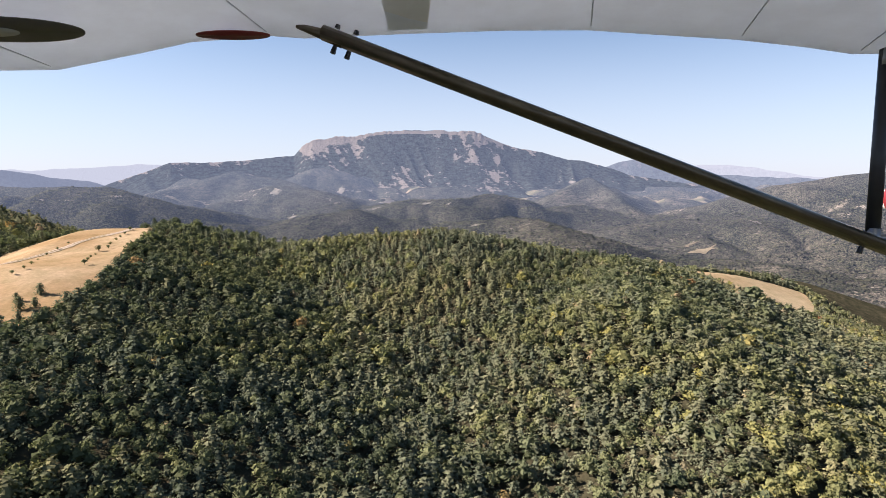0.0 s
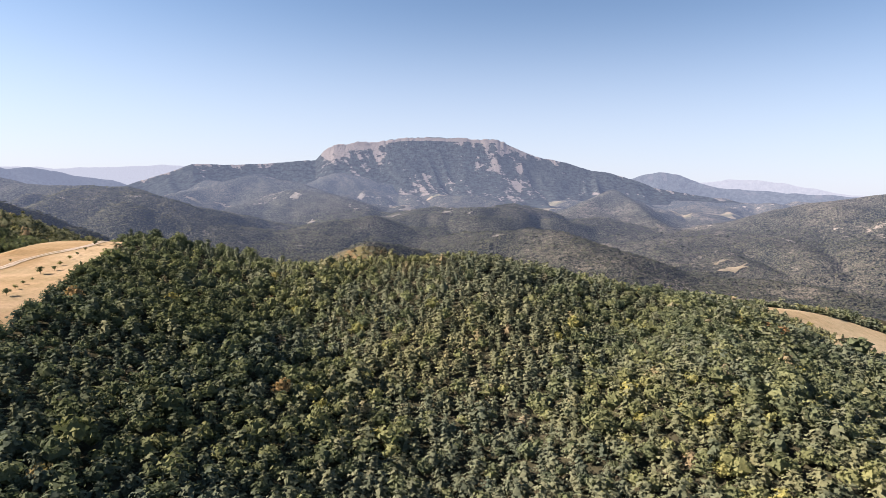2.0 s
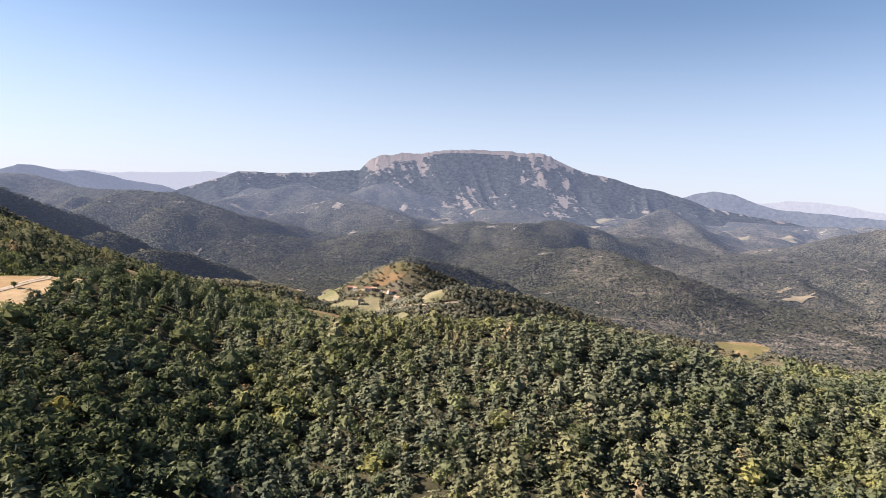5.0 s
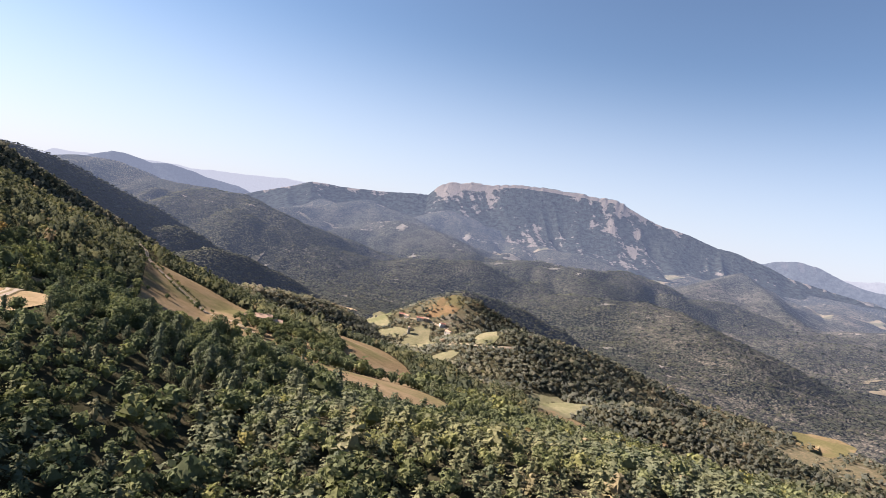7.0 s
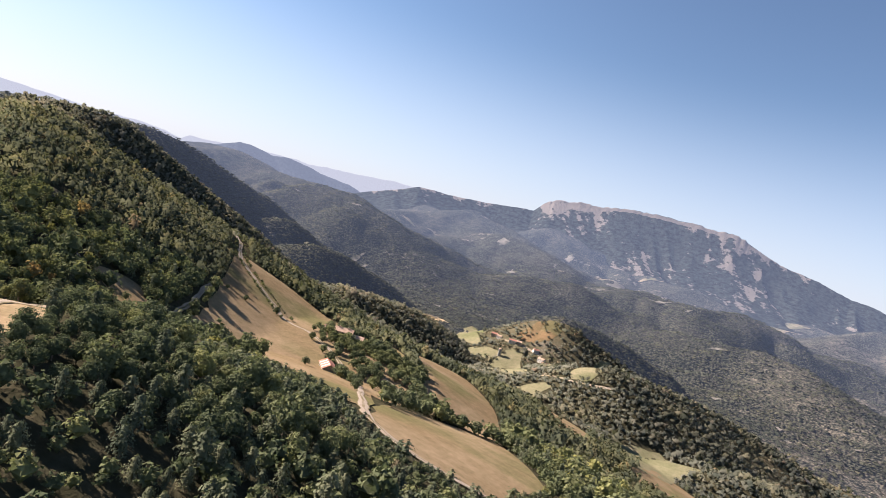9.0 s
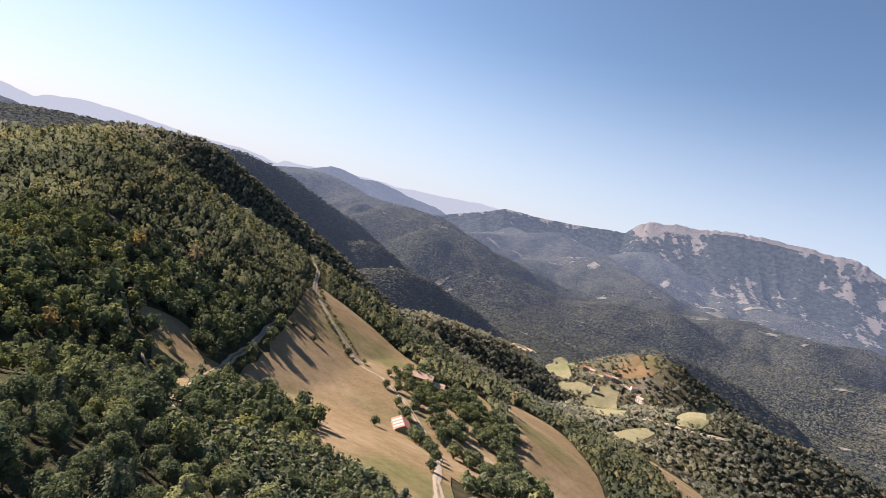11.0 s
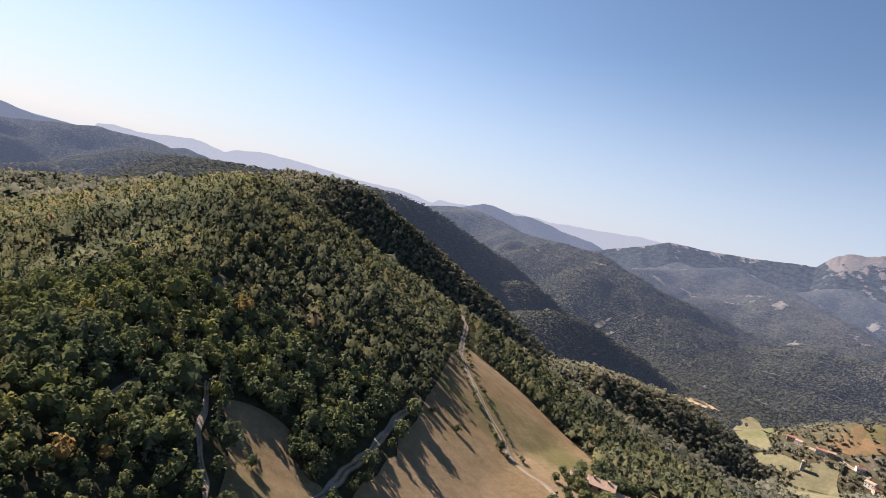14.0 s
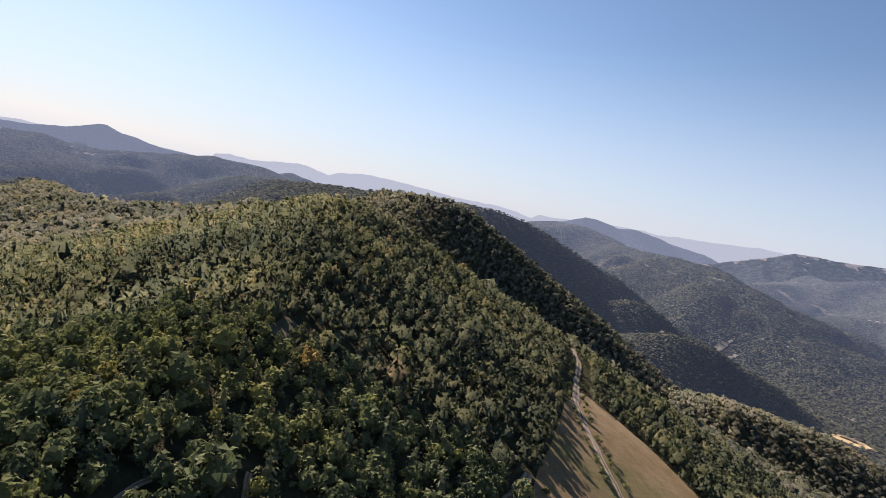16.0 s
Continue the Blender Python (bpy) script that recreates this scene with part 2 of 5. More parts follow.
# each crest: its line of (x, y, height against the first eye), the fall to the left and the right of it, how round it is
CRESTS = [
    ([(-330, 130, -45), (-205, 235, -34), (-140, 285, -35), (-100, 295, -38), (0, 284, -28), (75, 288, -41), (150, 372, -59), (260, 440, -78), (420, 520, -140)], 0.32, 0.33, 8),
    ([(-140, 285, -26), (-122, 215, -30), (-95, 140, -41), (-60, 60, -63)], 0.26, 0.02, 8),
    ([(75, 288, -43), (65, 200, -44), (75, 140, -56), (90, 60, -80)], 0.39, 0.29, 8),
    ([(-285, 425, -76), (-265, 520, -84), (-235, 690, -134), (-205, 780, -180), (-185, 880, -240)], 0.16, 0.10, 30),
    ([(-440, 690, -69), (-330, 655, -95), (-235, 690, -118)], 0.50, 0.20, 14),
    ([(-140, 285, -36), (-205, 345, -54), (-290, 378, -43), (-385, 455, -27), (-450, 492, -12), (-536, 546, -4), (-638, 535, -22), (-750, 505, -44), (-900, 435, -70), (-1300, 380, -90)], 0.41, 0.4, 10),
    ([(-536, 546, -4), (-525, 559, -5), (-511, 573, -17), (-487, 589, -33), (-463, 603, -47), (-423, 616, -61), (-396, 620, -71), (-368, 633, -82)], 0.52, 0.52, 14),
    ([(-1656, 898, -37), (-1286, 880, -13), (-1071, 864, -2), (-936, 857, 2), (-891, 871, 7), (-889, 901, 2), (-911, 962, -22), (-944, 1060, -60), (-961, 1154, -99), (-966, 1253, -151), (-938, 1344, -213), (-878, 1416, -257)], 0.58, 0.58, 18),
    ([(-1610, 1414, -4), (-1334, 1282, 2), (-1299, 1325, 1), (-1284, 1388, -8), (-1264, 1452, -26), (-1239, 1518, -55), (-1211, 1582, -78), (-1174, 1637, -100), (-1117, 1689, -144)], 0.56, 0.57, 20),
    ([(-1039, 1450, -190), (-1014, 1502, -144), (-997, 1541, -136), (-956, 1588, -172), (-897, 1623, -186)], 0.36, 0.64, 26),
    ([(-834, 1299, -197), (-797, 1393, -156), (-759, 1438, -165), (-703, 1486, -191), (-642, 1507, -226), (-593, 1488, -255)], 0.36, 0.66, 26),
    ([(-554, 1043, -196), (-535, 1108, -171), (-510, 1142, -175), (-468, 1170, -181)], 0.34, 0.56, 30),
    ([(-2802, 2644, -80), (-2555, 2620, -42), (-2385, 2651, -10), (-2147, 2600, -4), (-1944, 2576, -33), (-1750, 2535, -49), (-1569, 2479, -45), (-1395, 2412, -53), (-1270, 2369, -69), (-1129, 2328, -100), (-986, 2280, -162), (-813, 2180, -223), (-675, 2063, -253), (-473, 1820, -267)], 0.3, 0.37, 40),
    ([(-3079, -259, -155), (-3147, 286, -78), (-3147, 407, -68), (-3142, 535, -96), (-3119, 774, -71), (-2963, 1061, -25), (-2821, 1199, -29), (-2598, 1232, -64), (-2255, 1283, -65)], 0.22, 0.22, 30),
    ([(-1506, 3045, -91), (-1384, 3323, -49), (-1311, 3461, -9), (-1223, 3536, 35), (-1136, 3524, 10), (-958, 3474, -16), (-790, 3310, -57)], 0.34, 0.34, 24),
    ([(-934, 3893, -6), (-812, 3972, 59), (-674, 3998, 33), (-547, 3765, -64)], 0.4, 0.4, 30),
    ([(-1067, 3230, -79), (-876, 3185, -51), (-615, 3042, -80), (-450, 2867, -133), (-509, 2546, -200), (-521, 2230, -247)], 0.28, 0.3, 24),
    ([(-624, 2309, -229), (-521, 2393, -158), (-357, 2425, -138), (-226, 2388, -175)], 0.3, 0.3, 24),
    ([(-256, 2688, -152), (-121, 2750, -108), (63, 2601, -98), (212, 2794, -87)], 0.22, 0.24, 30),
    ([(-326, 1353, -217), (-288, 1375, -177), (-255, 1395, -153), (-220, 1418, -138), (-176, 1443, -146), (-108, 1467, -160), (-22, 1475, -186)], 0.62, 0.55, 16),
    ([(-119, 1089, -174), (-96, 1111, -151), (-50, 1157, -160), (25, 1224, -179), (88, 1279, -196), (154, 1283, -226), (209, 1277, -254)], 0.46, 0.38, 14),
    ([(-12, 2166, -253), (58, 2221, -194), (145, 2249, -165), (246, 2209, -147), (334, 2093, -150), (376, 1877, -171), (416, 1653, -211), (460, 1472, -250), (510, 1337, -267)], 0.26, 0.30, 40),
    ([(484, 2958, -156), (666, 3231, -66), (819, 3402, -8), (878, 3178, -72), (875, 2648, -185), (855, 2330, -239)], 0.42, 0.42, 12),
    ([(706, 1745, -267), (843, 1742, -242), (908, 1537, -237), (893, 1304, -255)], 0.2, 0.2, 30),
    ([(1137, 2766, -239), (1362, 2669, -149), (1510, 2592, -61), (1571, 2556, -14), (1711, 2464, 6), (1842, 2368, 29), (2093, 2149, 57)], 0.22, 0.24, 40),
    ([(3, 873, -204), (56, 935, -189), (126, 965, -190), (213, 972, -198), (289, 962, -213)], 0.30, 0.34, 16),
]


def along(line, x, y):
    """Distance to a line of points."""
    best = np.full(np.shape(x), 1e18)
    for (ax, ay, _), (bx, by, _) in zip(line, line[1:]):
        ux, uy = bx - ax, by - ay
        s = np.clip(((x - ax) * ux + (y - ay) * uy) / (ux * ux + uy * uy), 0, 1)
        best = np.minimum(best, (x - ax - s * ux) ** 2 + (y - ay - s * uy) ** 2)
    return np.sqrt(best)


def crest_form(line, fall_left, fall_right, rounded, x, y):
    """The hill that falls away on both sides of a crest line."""
    form = np.full(np.shape(x), -1e9)
    for (ax, ay, az), (bx, by, bz) in zip(line, line[1:]):
        ux, uy = bx - ax, by - ay
        s = np.clip(((x - ax) * ux + (y - ay) * uy) / (ux * ux + uy * uy), 0, 1)
        dx, dy = x - ax - s * ux, y - ay - s * uy
        d = np.hypot(dx, dy)
        lean = np.clip(0.5 + 0.6 * (ux * dy - uy * dx) / (math.hypot(ux, uy) * d + 1e-6), 0, 1)
        fall = fall_right + (fall_left - fall_right) * lean
        form = np.maximum(form, az + s * (bz - az) - fall * (np.sqrt(d * d + rounded * rounded) - rounded) - np.maximum(0.30 - fall, 0) * np.maximum(d - 4 * rounded, 0))
    return form


def height(x, y):
    x, y = np.asarray(x, float), np.asarray(y, float)
    far = np.hypot(x + 60, y - 250)
    soft = 3.0 + 0.005 * np.minimum(far, 3000)
    floor = -254 + 0.045 * np.clip(-700 - x, 0, 1400) + 0.09 * np.clip(y - 1950, 0, 2300) * np.clip((x + 2100) / 900, 0, 1)
    forms = [floor] + [crest_form(*crest, x, y) for crest in CRESTS]
    top = np.maximum.reduce(forms)
    total = sum(np.exp(np.maximum((f - top) / soft, -30)) for f in forms)
    z = top + soft * np.log(total) * 0.3
    rough = np.clip((far - 300) / 1200, 0.0, 1)
    # gullies and folds cut the sides and leave the crests as they are
    off = np.minimum.reduce([along(crest[0], x, y) for crest in CRESTS])
    side = 0.15 + 0.85 * np.clip(off / 220, 0, 1)
    folds = np.abs(value_noise(x + 0.3 * y, y - 0.3 * x, 330, 1)) + 0.28 * np.abs(value_noise(x - 0.4 * y, y + 0.4 * x, 150, 4))
    near_form = 30 * (folds - 0.50) + 4 * value_noise(x, y, 80, 2)
    wx, wy = x + 130 * value_noise(x, y, 700, 5), y + 130 * value_noise(x, y, 700, 6)
    far_form = 84 * (np.abs(value_noise(wx + 0.3 * wy, wy * 0.7, 520, 7)) - 0.42) + 46 * (np.abs(value_noise(wx, wy, 190, 8)) - 0.42) + 12 * (np.abs(value_noise(wx, wy, 85, 9)) - 0.40)
    out = np.clip((far - 1450) / 700, 0, 1)
    z = z + rough * side * (near_form * (1 - out) + far_form * out) + (0.3 + 0.5 * rough) * 2.0 * value_noise(x, y, 45, 3)
    return z + BASE


def mesh_of(name, verts, faces, mat=None, **values):
    """A mesh from arrays of corners and of equal-sided faces, with point values."""
    verts, faces = np.asarray(verts, np.float32).reshape(-1, 3), np.asarray(faces, np.int32)
    me = bpy.data.meshes.new(name)
    me.vertices.add(len(verts))
    me.vertices.foreach_set("co", verts.ravel())
    me.loops.add(faces.size)
    me.loops.foreach_set("vertex_index", faces.ravel())
    me.polygons.add(len(faces))
    me.polygons.foreach_set("loop_start", np.arange(len(faces), dtype=np.int32) * faces.shape[1])
    me.update(calc_edges=True)
    me.polygons.foreach_set("use_smooth", np.zeros(len(faces), bool))
    for key, value in values.items():
        a = me.attributes.new(key, "FLOAT", "POINT")
        a.data.foreach_set("value", np.asarray(value, np.float32))
    if mat:
        me.materials.append(mat)
    return me


def part(name, me, parent, label=""):
    ob = new(name, me)
    ob.parent = parent
    return tagged(ob, label)


# ---------------------------------------------------------------- land cover
FIELDS = {
    "track_field": (stubble, (-148, 222), [(-178, 205), (-184, 250), (-180, 290), (-188, 322), (-168, 324), (-148, 308), (-138, 287), (-128, 250), (-112, 198), (-108, 172), (-112, 146), (-140, 132), (-165, 165)]),
    "ridge_field": (straw, (190, 375), [(153, 379), (178, 396), (210, 402), (243, 396), (214, 342), (190, 350), (165, 365)]),
    "upper_meadow": (hay, (-292, 575), [(-367, 634), (-345, 592), (-288, 518), (-262, 482), (-240, 500), (-237, 548), (-256, 618), (-315, 640)]),
    "lower_meadow": (hay, (-212, 478), [(-262, 486), (-250, 462), (-233, 440), (-205, 446), (-184, 431), (-168, 410), (-127, 413), (-155, 473), (-185, 494), (-211, 529), (-236, 553), (-252, 515)]),
    "farm_grass": (hay, (-190, 540), [(-246, 582), (-236, 552), (-214, 528), (-188, 492), (-160, 470), (-142, 462), (-140, 488), (-152, 520), (-178, 580), (-212, 622), (-236, 612)]),
    "west_meadow": (hay, (-249, 421), [(-277, 422), (-276, 432), (-269, 441), (-257, 435), (-249, 436), (-245, 439), (-236, 426), (-220, 406), (-220, 401), (-235, 408), (-239, 405), (-254, 414), (-264, 416)]),
    "bench_field": (hay, (-150, 590), [(-217, 652), (-188, 692), (-139, 634), (-103, 548), (-112, 509), (-143, 520), (-177, 589)]),
    "road_field": (hay, (-98, 440), [(-124, 415), (-133, 460), (-101, 514), (-66, 455), (-68, 420), (-74, 386), (-101, 384)]),
    "valley_pasture": (pasture, (-380, 1387), [(-425, 1384), (-466, 1646), (-354, 1443), (-358, 1353), (-334, 1296), (-345, 1284), (-376, 1306)]),
    "stream_pasture": (pasture, (-321, 1262), [(-359, 1270), (-329, 1277), (-294, 1269), (-296, 1248), (-328, 1244)]),
    "tower_pasture": (pasture, (-251, 1187), [(-291, 1199), (-284, 1271), (-263, 1279), (-245, 1255), (-201, 1100), (-219, 1085), (-253, 1118)]),
    "rock_bank": (grey_rock, (-346, 447), [(-347, 442), (-354, 449), (-351, 452), (-345, 452), (-339, 446), (-341, 442)]),
    "knoll_heath": (heath, (-245, 1354), [(-279, 1330), (-264, 1376), (-236, 1394), (-215, 1371), (-223, 1335), (-253, 1315)]),
    "hamlet_pasture": (pasture, (-184, 1017), [(-207, 1014), (-192, 1035), (-168, 1031), (-166, 1011), (-186, 996)]),
    "brook_pasture": (pasture, (-123, 1188), [(-142, 1092), (-134, 1317), (-108, 1364), (-105, 1097), (-126, 1072)]),
    "bank_pasture": (hay, (-111, 866), [(-165, 974), (-133, 971), (-83, 888), (-75, 750), (-101, 747)]),
    "edge_pasture": (pasture, (-169, 1030), [(-191, 1037), (-166, 1045), (-150, 1026), (-169, 1011)]),
    "spur_pasture": (pasture, (-12, 915), [(-61, 933), (-36, 975), (-1, 988), (41, 963), (23, 923), (-14, 805), (-37, 816)]),
    "strip_pasture": (hay, (0, 779), [(-39, 708), (-9, 886), (19, 864), (40, 821), (9, 694), (-19, 699)]),
    "corner_pasture": (hay, (438, 1292), [(402, 1328), (462, 1356), (500, 1304), (423, 1216), (402, 1257)]),
    "bend_pasture": (straw, (-534, 1556), [(-559, 1526), (-555, 1601), (-501, 1564), (-523, 1535)]),
}
# dry fields and bare eroded slopes far off: place, half its width across and half its depth
FAR_PATCHES = [
    ("far_field", far_field, -1389, 3084, 58, 18), ("far_field", far_field, -1267, 3144, 49, 11), ("far_scree", far_scree, -849, 3056, 31, 55), ("far_scree", far_scree, -686, 2729, 31, 34),
    ("far_scree", far_scree, -421, 2144, 12, 7), ("far_scree", far_scree, -580, 2132, 20, 5), ("far_scree", far_scree, -619, 3614, 28, 98), ("far_scree", far_scree, -543, 3652, 24, 17),
    ("far_scree", far_scree, -322, 4157, 25, 83), ("far_scree", far_scree, -287, 3196, 55, 98), ("far_scree", far_scree, -77, 2638, 40, 27), ("far_field", far_field, -375, 3462, 69, 98),
    ("far_field", far_field, -182, 3726, 74, 22), ("far_scree", far_scree, 25, 2556, 14, 7), ("far_field", far_field, 397, 4070, 93, 83), ("far_field", far_field, 525, 3746, 100, 34),
    ("far_scree", far_scree, 132, 2169, 30, 8), ("far_field", far_field, 450, 4022, 83, 83), ("far_field", far_field, 498, 3605, 85, 70), ("far_field", far_field, 1192, 3403, 64, 72),
    ("far_field", far_field, 1451, 3456, 104, 52), ("far_field", far_field, 907, 2069, 58, 34), ("far_field", far_field, 887, 2150, 34, 8), ("far_scree", far_scree, 1175, 2260, 20, 41),
    ("far_scree", far_scree, 111, 2174, 17, 12), ("far_scree", far_scree, -308, 2743, 30, 23), ("far_scree", far_scree, -1010, 1941, 13, 98), ("far_scree", far_scree, -962, 1949, 10, 15),
    ("far_scree", far_scree, -1438, 2097, 8, 8), ("far_scree", far_scree, 108, 1728, 17, 6), ("far_scree", far_scree, 224, 1624, 10, 8), ("far_scree", far_scree, 356, 1593, 12, 5),
    ("far_field", far_field, 207, 1264, 16, 14), ("far_scree", far_scree, 427, 1713, 10, 7), ("far_field", far_field, -546, 1578, 15, 16),
]
for mark, (patch_name, mat, px, py, half_wide, half_deep) in enumerate(FAR_PATCHES):
    ring = [(2 * math.pi * k / 11, 0.8 + 0.35 * math.sin(3.1 * k * k + 1.7 * mark)) for k in range(11)]
    FIELDS["%s_%d" % (patch_name, mark + 1)] = (mat, (px, py), [(px + half_wide * r * math.cos(a), py + half_deep * r * math.sin(a)) for a, r in ring])
ROADS = {
    "farm_road": (3.2, [(-470, 722), (-440, 700), (-413, 677), (-370, 628), (-337, 595), (-304, 575), (-281, 565), (-257, 552), (-240, 552), (-216, 538), (-198, 524), (-180, 507), (-161, 477), (-130, 418), (-117, 397), (-100, 383), (-88, 383), (-70, 389), (-40, 400)]),
    "grove_lane": (2.2, [(-206, 560), (-192, 549), (-177, 539), (-165, 530), (-156, 527), (-142, 516)]),
    "forest_track": (1.5, [(-181, 369), (-198, 379), (-226, 396), (-242, 403), (-254, 406), (-271, 413), (-285, 419)]),
    "meadow_track": (2.4, [(-192, 378), (-202, 388), (-214, 400), (-231, 420), (-244, 439), (-259, 463), (-280, 497), (-294, 521)]),
    "wood_track": (1.2, [(-267, 362), (-265, 372), (-270, 384), (-279, 395), (-288, 407)]),
    "ridge_track": (3.0, [(-182, 120), (-163, 165), (-152, 210), (-152, 250), (-148, 280), (-160, 308), (-178, 330), (-194, 343)]),
    "hamlet_road": (4.0, [(-328, 1328), (-315, 1320), (-297, 1308), (-263, 1300), (-237, 1291), (-220, 1285)]),
    "valley_road": (4.0, [(-178, 1079), (-150, 1067), (-123, 1057), (-85, 1066), (-44, 1094)]),
}


def smooth_line(points, closed, each):
    """A smooth line through the points, with that many steps between two of them."""
    p, n = np.array(points, float), len(points)
    out = []
    for i in range(n if closed else n - 1):
        q = [p[j % n] if closed else p[min(max(j, 0), n - 1)] for j in (i - 1, i, i + 1, i + 2)]
        for s in np.arange(each) / each:
            out.append(0.5 * (2 * q[1] + (q[2] - q[0]) * s + (2 * q[0] - 5 * q[1] + 4 * q[2] - q[3]) * s * s + (3 * q[1] - q[0] - 3 * q[2] + q[3]) * s ** 3))
    if not closed:
        out.append(p[-1])
    return np.array(out)


def inside(poly, x, y):
    hit = np.zeros(np.shape(x), bool)
    for (ax, ay), (bx, by) in zip(poly, np.roll(poly, -1, axis=0)):
        cross = ((ay > y) != (by > y)) & (x < (bx - ax) * (y - ay) / (by - ay + 1e-12) + ax)
        hit ^= cross
    return hit


EDGES = {name: smooth_line(line, True, 5) for name, (_, _, line) in FIELDS.items()}
LANES = {name: smooth_line(line, False, 12) for name, (_, line) in ROADS.items()}
YARDS = [(-262, 806, 9), (-196, 506, 13), (-214, 556, 16), (-182, 520, 20), (-166, 496, 16), (-205, 585, 14), (-346, 459, 6), (-337, 468, 5), (-232, 580, 15), (-231, 702, 8), (-187, 347, 6), (-198, 338, 5), (-323, 1324, 11), (-310, 1315, 11), (-279, 1302, 11), (-268, 1300, 11), (-233, 1291, 11), (-216, 1273, 11), (-208, 1267, 11), (-288, 1259, 9)]


def open_ground(x, y):
    """Where no wood stands: fields, lanes and yards."""
    free = np.zeros(np.shape(x), bool)
    for field_name, edge in EDGES.items():
        if not field_name.startswith(("knoll", "far_scree")):       # shrubs stand on these
            free |= inside(edge, x, y)
    for name, lane in LANES.items():
        d = along([(a, b, 0) for a, b in lane[::6]], x, y)
        free |= d < ROADS[name][0] * 0.5 + (7.0 if name == "farm_road" else 1.6)
    for cx, cy, r in YARDS:
        free |= np.hypot(x - cx, y - cy) < r
    return free


def bare(x, y):
    """How thin the wood is: the dry slopes across the valley and the knoll."""
    across = np.clip((x - (-150 + 0.10 * y)) / 250, 0, 1) * np.clip((y - 900) / 250, 0, 1)
    knoll = np.exp(-(((x + 249) / 90) ** 2 + ((y - 1347) / 75) ** 2))
    north = np.clip((y - 1900) / 500, 0, 1) * 0.30
    patch = 0.5 + 0.5 * value_noise(x, y, 130, 11) + 0.3 * value_noise(x, y, 45, 12)
    across = across * (1 - 0.6 * np.clip((np.hypot(x, y) - 1700) / 500, 0, 1))
    return np.clip(1.1 * across * patch + 0.8 * knoll + north * np.clip(patch * 1.6 - 0.55, 0, 1), 0, 1)


# ---------------------------------------------------------------- ground
def ground():
    turns = np.radians(np.concatenate([np.linspace(-60, 120, 680, endpoint=False), np.linspace(120, 300, 120, endpoint=False)]))
    rings = [0.0]
    r = 0.2
    while r < 4550:
        rings.append(r)
        r += max(4.5, 0.0118 * r)
    rings = np.array(rings[1:])
    a, r = np.meshgrid(turns, rings)
    x, y = -60 - np.sin(a) * r, 250 + np.cos(a) * r
    z = height(x, y)
    n, m = len(turns), len(rings)
    i, j = np.meshgrid(np.arange(n), np.arange(m - 1))
    k = (i + 1) % n
    quads = np.stack([j * n + i, (j + 1) * n + i, (j + 1) * n + k, j * n + k], -1).reshape(-1, 4)
    verts = np.stack([x, y, z], -1).reshape(-1, 3)
    # ground beyond 1150 m takes the material with haze painted in
    split = int(np.searchsorted(rings, 1150)) * n
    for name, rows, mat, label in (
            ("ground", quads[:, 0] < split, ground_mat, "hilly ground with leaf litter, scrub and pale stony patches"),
            ("hazed_far_slopes", quads[:, 0] >= split, far_slope_mat, "far slopes with scrub and pale stony patches")):
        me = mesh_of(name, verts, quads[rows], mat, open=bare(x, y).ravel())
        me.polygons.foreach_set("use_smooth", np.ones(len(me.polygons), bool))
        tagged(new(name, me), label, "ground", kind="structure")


ground()


def field(name, mat, centre, lift):
    edge = EDGES[name]
    edge = edge + np.stack([value_noise(edge[:, 0], edge[:, 1], 9, 21), value_noise(edge[:, 0], edge[:, 1], 9, 22)], -1) * (1.6 if np.hypot(*centre) < 700 else 5.0)
    edge = edge + np.stack([value_noise(edge[:, 0], edge[:, 1], 30, 23), value_noise(edge[:, 0], edge[:, 1], 30, 24)], -1) * (0 if np.hypot(*centre) < 700 else 6.0)
    steps = np.concatenate([[0.002], np.linspace(0, 1, 26)[1:]])
    p = np.array(centre) + steps[:, None, None] * (edge - np.array(centre))
    x, y = p[..., 0], p[..., 1]
    n = len(edge)
    verts = np.stack([x, y, height(x, y) + lift], -1).reshape(-1, 3)
    i, j = np.meshgrid(np.arange(n), np.arange(len(steps) - 1))
    k = (i + 1) % n
    quads = np.stack([j * n + i, (j + 1) * n + i, (j + 1) * n + k, j * n + k], -1).reshape(-1, 4)
    me = mesh_of(name, verts, quads, mat)
    me.polygons.foreach_set("use_smooth", np.ones(len(quads), bool))
    words = {"dry_meadow": "mown dry straw-coloured meadow on the slope", "stubble": "pale stubble field on the wooded ridge", "green_pasture": "green and straw pasture in the valley", "straw": "bright straw-coloured field on the ridge", "heath": "dry orange-brown heath on the knoll above the hamlet", "grey_rock": "bare grey rock bank between the trees", "far_field": "pale dry field on the far hillside", "far_scree": "bare pale eroded slope in the far woods"}
    return tagged(new(name, me), words[mat.name], "field", "fields", kind="structure")


for place, (field_name, (mat, centre, _)) in enumerate(FIELDS.items()):
    field(field_name, mat, centre, 0.30 + 0.007 * place if place < 22 else 3.0)


